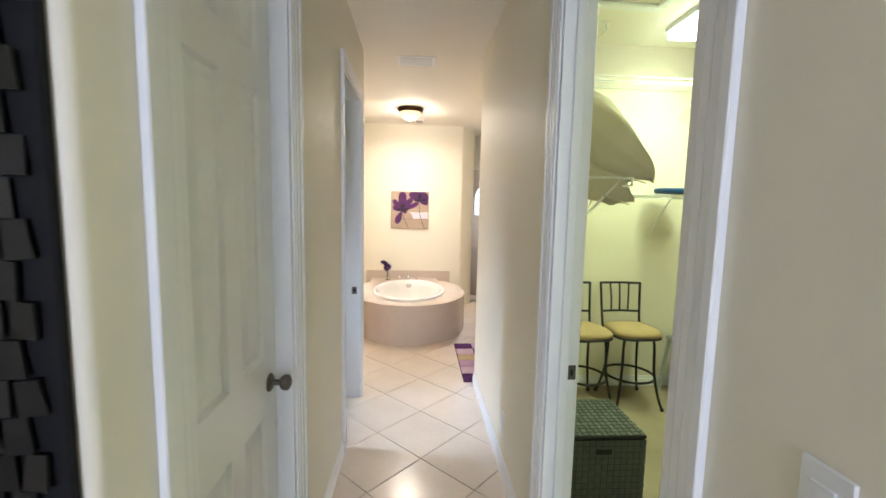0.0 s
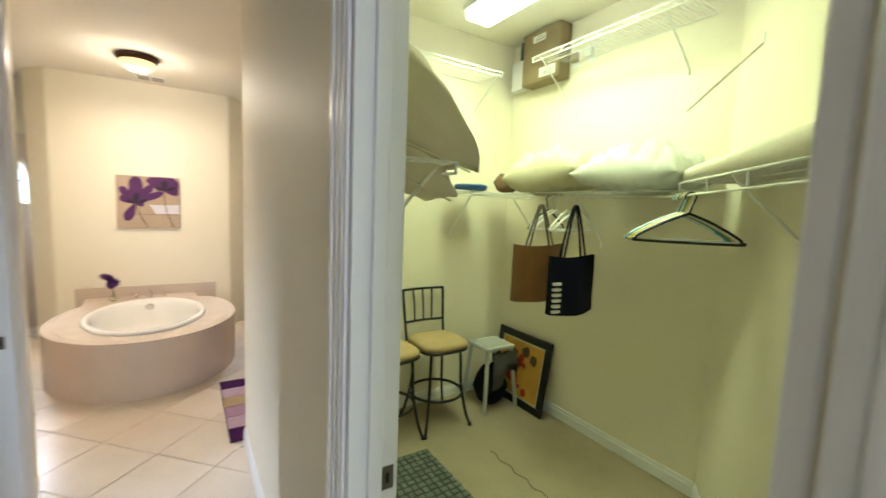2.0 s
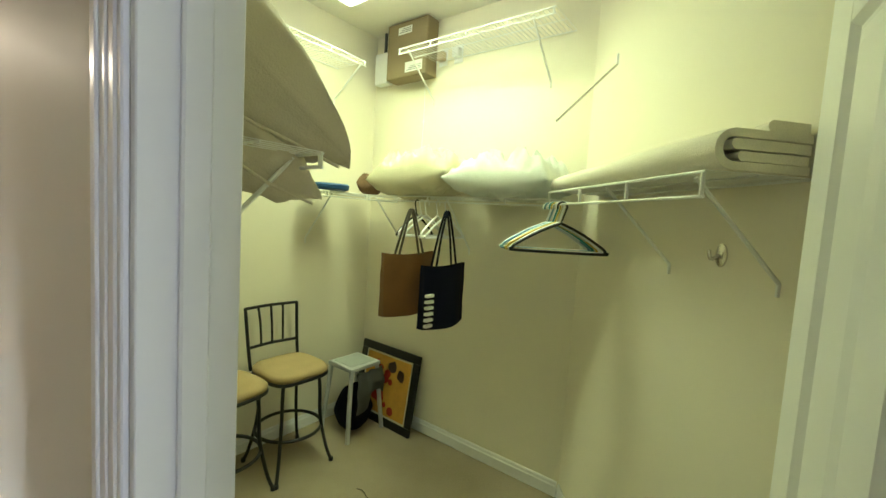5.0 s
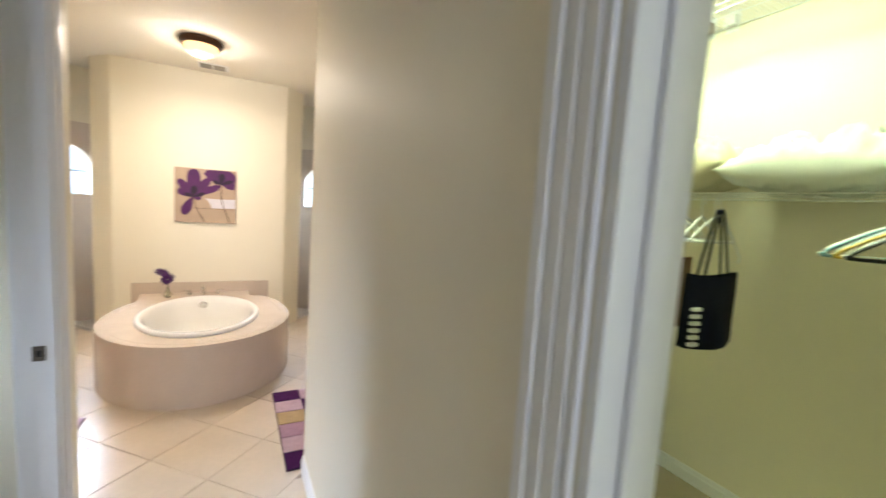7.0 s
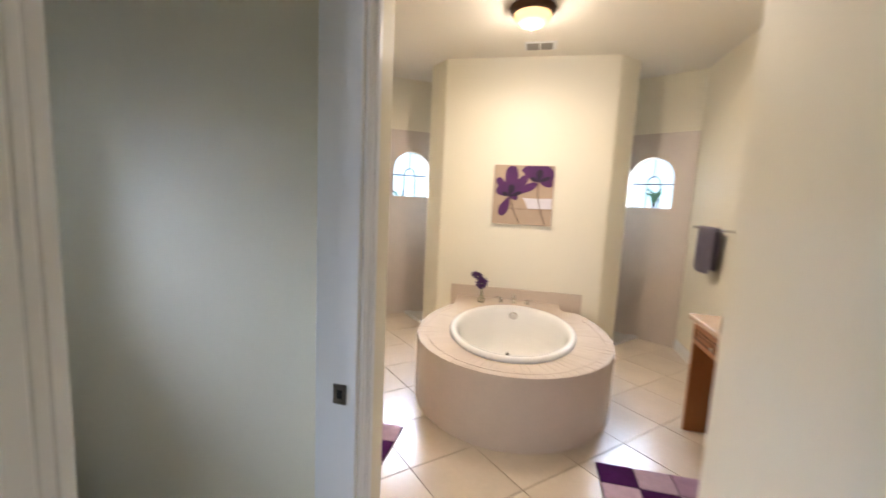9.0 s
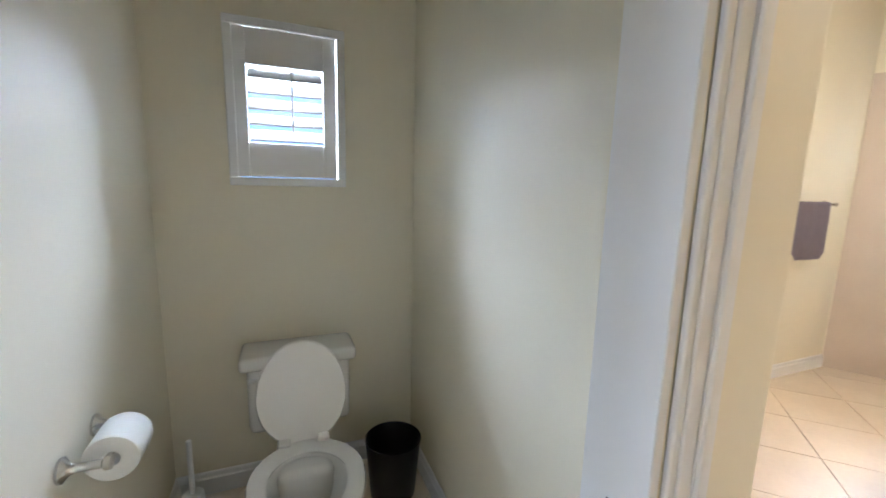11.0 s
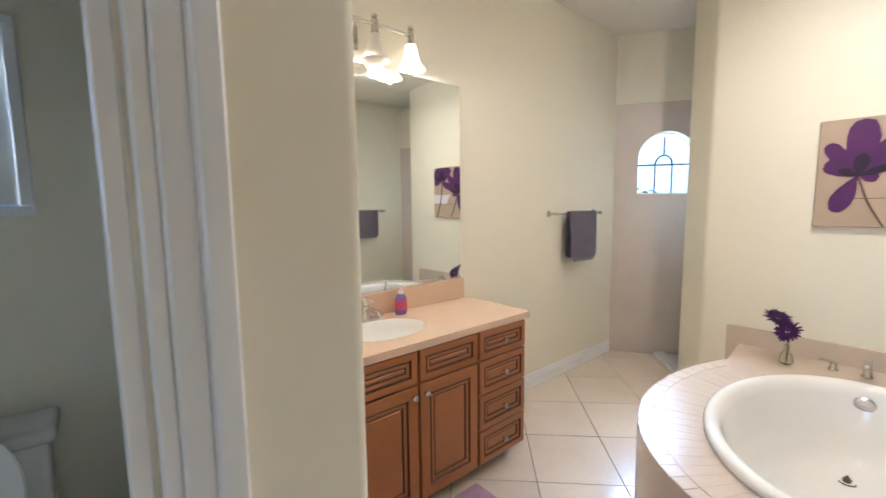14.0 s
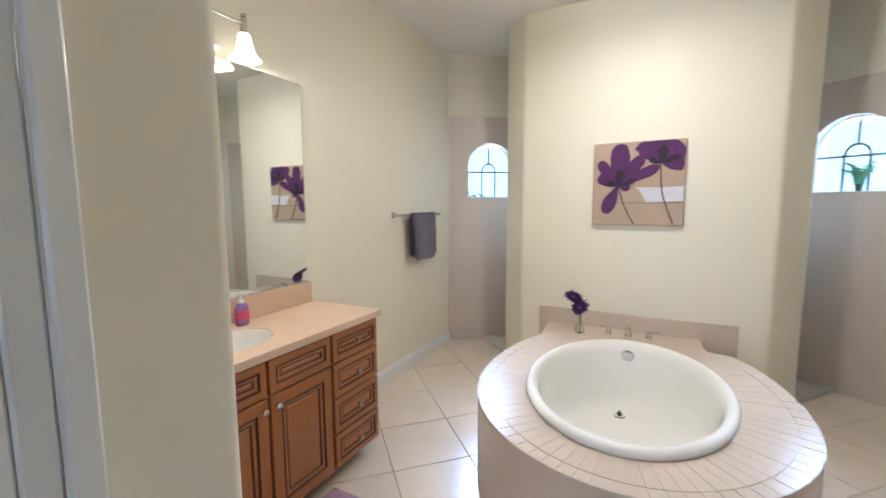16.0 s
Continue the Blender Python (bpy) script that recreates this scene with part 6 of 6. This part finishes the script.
bm = bmesh.new()
cx = -0.96
rings = []
for s, z, dx in ((0.50, 0.0, -0.06), (0.52, 0.04, -0.06), (0.50, 0.14, -0.05), (0.62, 0.24, -0.03), (0.86, 0.33, -0.01), (0.99, 0.385, 0), (1.0, 0.395, 0), (0.80, 0.395, 0), (0.72, 0.34, 0), (0.55, 0.25, -0.01), (0.30, 0.19, -0.02)):
    rings.append([bm.verts.new((cx + dx + s * x, TC + s * y, z)) for x, y in egg(0.20, 0.26, 0.18)])
for a, b in zip(rings, rings[1:]):
    for i in range(36):
        bm.faces.new((a[i], a[(i + 1) % 36], b[(i + 1) % 36], b[i]))
bm.faces.new(rings[-1])
bm.faces.new(list(reversed(rings[0])))
part("bowl", bm, PORCELAIN, toilet, smooth=50)
part("pedestal", bx(-1.36, -1.03, TC - 0.10, TC + 0.10, 0.0, 0.379, bevel=0.03, seg=2), PORCELAIN, toilet, smooth=50)
bm = bmesh.new()
rings = []
for s, z in ((1.02, 0.398), (1.04, 0.408), (1.02, 0.418), (0.75, 0.418), (0.70, 0.408), (0.72, 0.398)):
    rings.append([bm.verts.new((cx + s * x - 0.0, TC + s * y, z)) for x, y in egg(0.20, 0.26, 0.185)])
rings.append(rings[0])
for a, b in zip(rings, rings[1:]):
    for i in range(36):
        bm.faces.new((a[i], a[(i + 1) % 36], b[(i + 1) % 36], b[i]))
part("seat", bm, PORCELAIN, toilet, "white plastic toilet seat", smooth=50)
bm = bmesh.new()
rings = []
tilt = Matrix.Rotation(radians(-101), 3, 'Y')
for s, z in ((0.0, 0.0), (0.97, 0.0), (1.0, 0.008), (0.97, 0.016), (0.0, 0.020)):
    if s == 0:
        rings.append([bm.verts.new(Vector((-1.165, TC, 0.405)) + tilt @ Vector((0.18, 0, z)))] * 36)
    else:
        rings.append([bm.verts.new(Vector((-1.165, TC, 0.405)) + tilt @ Vector((0.18 + s * x, s * y, z))) for x, y in egg(0.19, 0.215, 0.168)])
for a, b in zip(rings, rings[1:]):
    for i in range(36):
        q = list(dict.fromkeys([a[i], a[(i + 1) % 36], b[(i + 1) % 36], b[i]]))
        if len(q) > 2:
            bm.faces.new(q)
part("lid", bm, PORCELAIN, toilet, "raised white toilet lid", smooth=50)
for dy in (-0.07, 0.07):
    part("hinge", bx(-1.175, -1.135, TC + dy - 0.022, TC + dy + 0.022, 0.396, 0.432, bevel=0.005), PORCELAIN, toilet)
bm = bmesh.new()
box(bm, -1.345, -1.325, TC - 0.195, TC - 0.13, 0.60, 0.615, bevel=0.004)
part("flush_lever", bm, WHITEP, toilet)

tp = thing("toilet_paper_holder", (-0.78, 2.79, 0.77), "brushed nickel holder with a white paper roll", "paper holder")
for x in (-0.87, -0.69):
    bm = bmesh.new()
    lathe(bm, [(0.0, 0.0), (0.028, 0.0), (0.028, 0.006), (0.014, 0.016), (0.010, 0.03), (0.010, 0.075), (0.016, 0.08), (0.016, 0.092), (0, 0.094)], 16, (x, 2.7915, 0.77), axis='Y')
    part("post", bm, CHROME, tp, smooth=40)
bm = bmesh.new()
tube(bm, [(-0.87, 2.872, 0.77), (-0.69, 2.872, 0.77)], 0.007, 8)
part("spindle", bm, CHROME, tp)
bm = bmesh.new()
lathe(bm, [(0.018, -0.055), (0.055, -0.055), (0.057, -0.05), (0.057, 0.05), (0.055, 0.055), (0.018, 0.055), (0.018, -0.055)], 32, (-0.775, 2.872, 0.758), axis='X')
part("paper_roll", bm, WHITEC, tp, "white toilet paper roll", smooth=40)

bm = bmesh.new()
lathe(bm, [(0, 0), (0.095, 0), (0.10, 0.01), (0.122, 0.265), (0.125, 0.275), (0.121, 0.277), (0.117, 0.27), (0.095, 0.015), (0, 0.012)], 36, (-1.27, 3.69, 0.0))
solid("waste_bin", bm, BLACKM, "black round plastic waste bin beside the toilet", "waste bin", smooth=40)
br = thing("toilet_brush", (-1.40, 2.88, 0), "white toilet brush in its holder", "toilet brush")
bm = bmesh.new()
lathe(bm, [(0, 0), (0.045, 0), (0.05, 0.01), (0.04, 0.12), (0.035, 0.125), (0, 0.125)], 20, (-1.40, 2.88, 0))
part("holder", bm, WHITEP, br, smooth=40)
bm = bmesh.new()
tube(bm, [(-1.40, 2.88, 0.12), (-1.40, 2.88, 0.36)], 0.010, 10)
part("handle", bm, WHITEP, br, smooth=40)

# shuttered window
wn3 = thing("window_3", (WX, 3.32, 1.42), "small white shuttered window with tilted louvres", "window", kind="structure")
wy0, wy1, wz0, wz1 = 3.10, 3.507, 1.408, 2.005
for a, b, c, d in ((wy0 - 0.03, wy1 + 0.03, wz0 - 0.03, wz0 + 0.004), (wy0 - 0.03, wy1 + 0.03, wz1 - 0.004, wz1 + 0.03), (wy0 - 0.03, wy0 + 0.004, wz0 + 0.004, wz1 - 0.004), (wy1 - 0.004, wy1 + 0.03, wz0 + 0.004, wz1 - 0.004)):
    part("window_frame", bx(WX + 0.001, WX + 0.014, a, b, c, d, bevel=0.003), TRIM, wn3)
py0, py1, pz0, pz1 = wy0 + 0.002, wy1 - 0.006, wz0 + 0.006, wz1 - 0.002
ly0, ly1, lz0, lz1 = 3.148, 3.447, 1.555, 1.865
for a, b, c, d in ((py0, ly0, pz0, pz1), (ly1, py1, pz0, pz1)):
    part("shutter_stile", bx(WX - 0.028, WX - 0.004, a, b, c, d, bevel=0.002), TRIM, wn3)
for c, d in ((pz0, lz0), (lz1, pz1)):
    part("shutter_rail", bx(WX - 0.028, WX - 0.004, ly0, ly1, c, d, bevel=0.002), TRIM, wn3)
for k in range(5):
    z = lz0 + (lz1 - lz0) * (k + 0.5) / 5
    bm = bx(-0.004, 0.004, ly0 + 0.002, ly1 - 0.002, -0.034, 0.034, bevel=0.003)
    bmesh.ops.rotate(bm, verts=bm.verts, cent=(0, 0, 0), matrix=Matrix.Rotation(radians(-44), 3, 'Y'))
    bmesh.ops.translate(bm, verts=bm.verts, vec=(WX - 0.016, 0, z))
    part("louvre", bm, TRIM, wn3)
bm = bmesh.new()
tube(bm, [(WX + 0.010, 3.32, lz0 + 0.03), (WX + 0.010, 3.32, lz1 - 0.02)], 0.005, 6)
part("tilt_rod", bm, TRIM, wn3)
pane = part("pane", bx(WX - 0.09, WX - 0.085, wy0, wy1, wz0, wz1), PANE, wn3, "clear window glass")
pane.visible_shadow = False
lamp_area("window_daylight_toilet", look((WX - 0.50, 3.30, 2.0), (WX, 3.30, 1.70)), 0.5, 0.3, 118, (0.74, 0.86, 1.0))

# ------------------------------------------------------------ floor tiles, laid diagonally
HD = 0.305            # half a tile's diagonal
OX, OY = 0.506, 2.852


def clip(poly, axis, value, sign):
    """Cuts a polygon at a line along x or y."""
    res = []
    for a, b in zip(poly, poly[1:] + poly[:1]):
        ia, ib = sign * (a[axis] - value) <= 0, sign * (b[axis] - value) <= 0
        if ia:
            res.append(a)
        if ia != ib:
            t = (value - a[axis]) / (b[axis] - a[axis])
            res.append((a[0] + (b[0] - a[0]) * t, a[1] + (b[1] - a[1]) * t))
    return res


G = HD - 0.0032
bm0 = bmesh.new()
prism(bm0, [(-G, 0), (0, -G), (G, 0), (0, G)], -0.008, 0.0)
bmesh.ops.bevel(bm0, geom=[e for e in bm0.edges if e.verts[0].co.z > -0.001 and e.verts[1].co.z > -0.001], offset=0.0015, segments=1, affect='EDGES')
full_tile = finish("tile", bm0, TILE)
for i in range(-9, 8):
    for j in range(-8, 21):
        if (i + j) % 2:
            continue
        # lattice corners lie at even sums; tile centres between them
        x, y = OX + HD * (i + 1), OY + HD * j
        if x < -1.9 or x > 2.4 or y < 0.66 or y > 8.3 or (x > 1.40 and y < 3.6):
            continue
        xa, xb = (-0.8 if y < 2.67 else -1.62 if y < 3.9 else -1.5), 2.12
        if x + HD < xa or x - HD > xb:
            continue
        inside = y - HD > 0.99 and x - HD > xa and x + HD < xb and not (x + HD > 1.05 and y < 4.3)
        if inside:
            t = new("tile", full_tile)
            t.location = (x, y, random.uniform(-0.0004, 0.0004))
        else:
            poly = [(x - G, y), (x, y - G), (x + G, y), (x, y + G)]
            poly = clip(clip(clip(poly, 1, 0.988, -1), 0, xa, -1), 0, xb, 1)
            if y < 4.3 and len(poly) > 2:
                low = clip(clip(poly, 1, 3.9, 1), 0, 1.055, 1)
                poly = low if y < 3.9 else poly
            if len(poly) < 3:
                continue
            bm0 = bmesh.new()
            prism(bm0, poly, -0.008, 0.0)
            t = new("tile", finish("tile", bm0, TILE))
        t.parent = floor
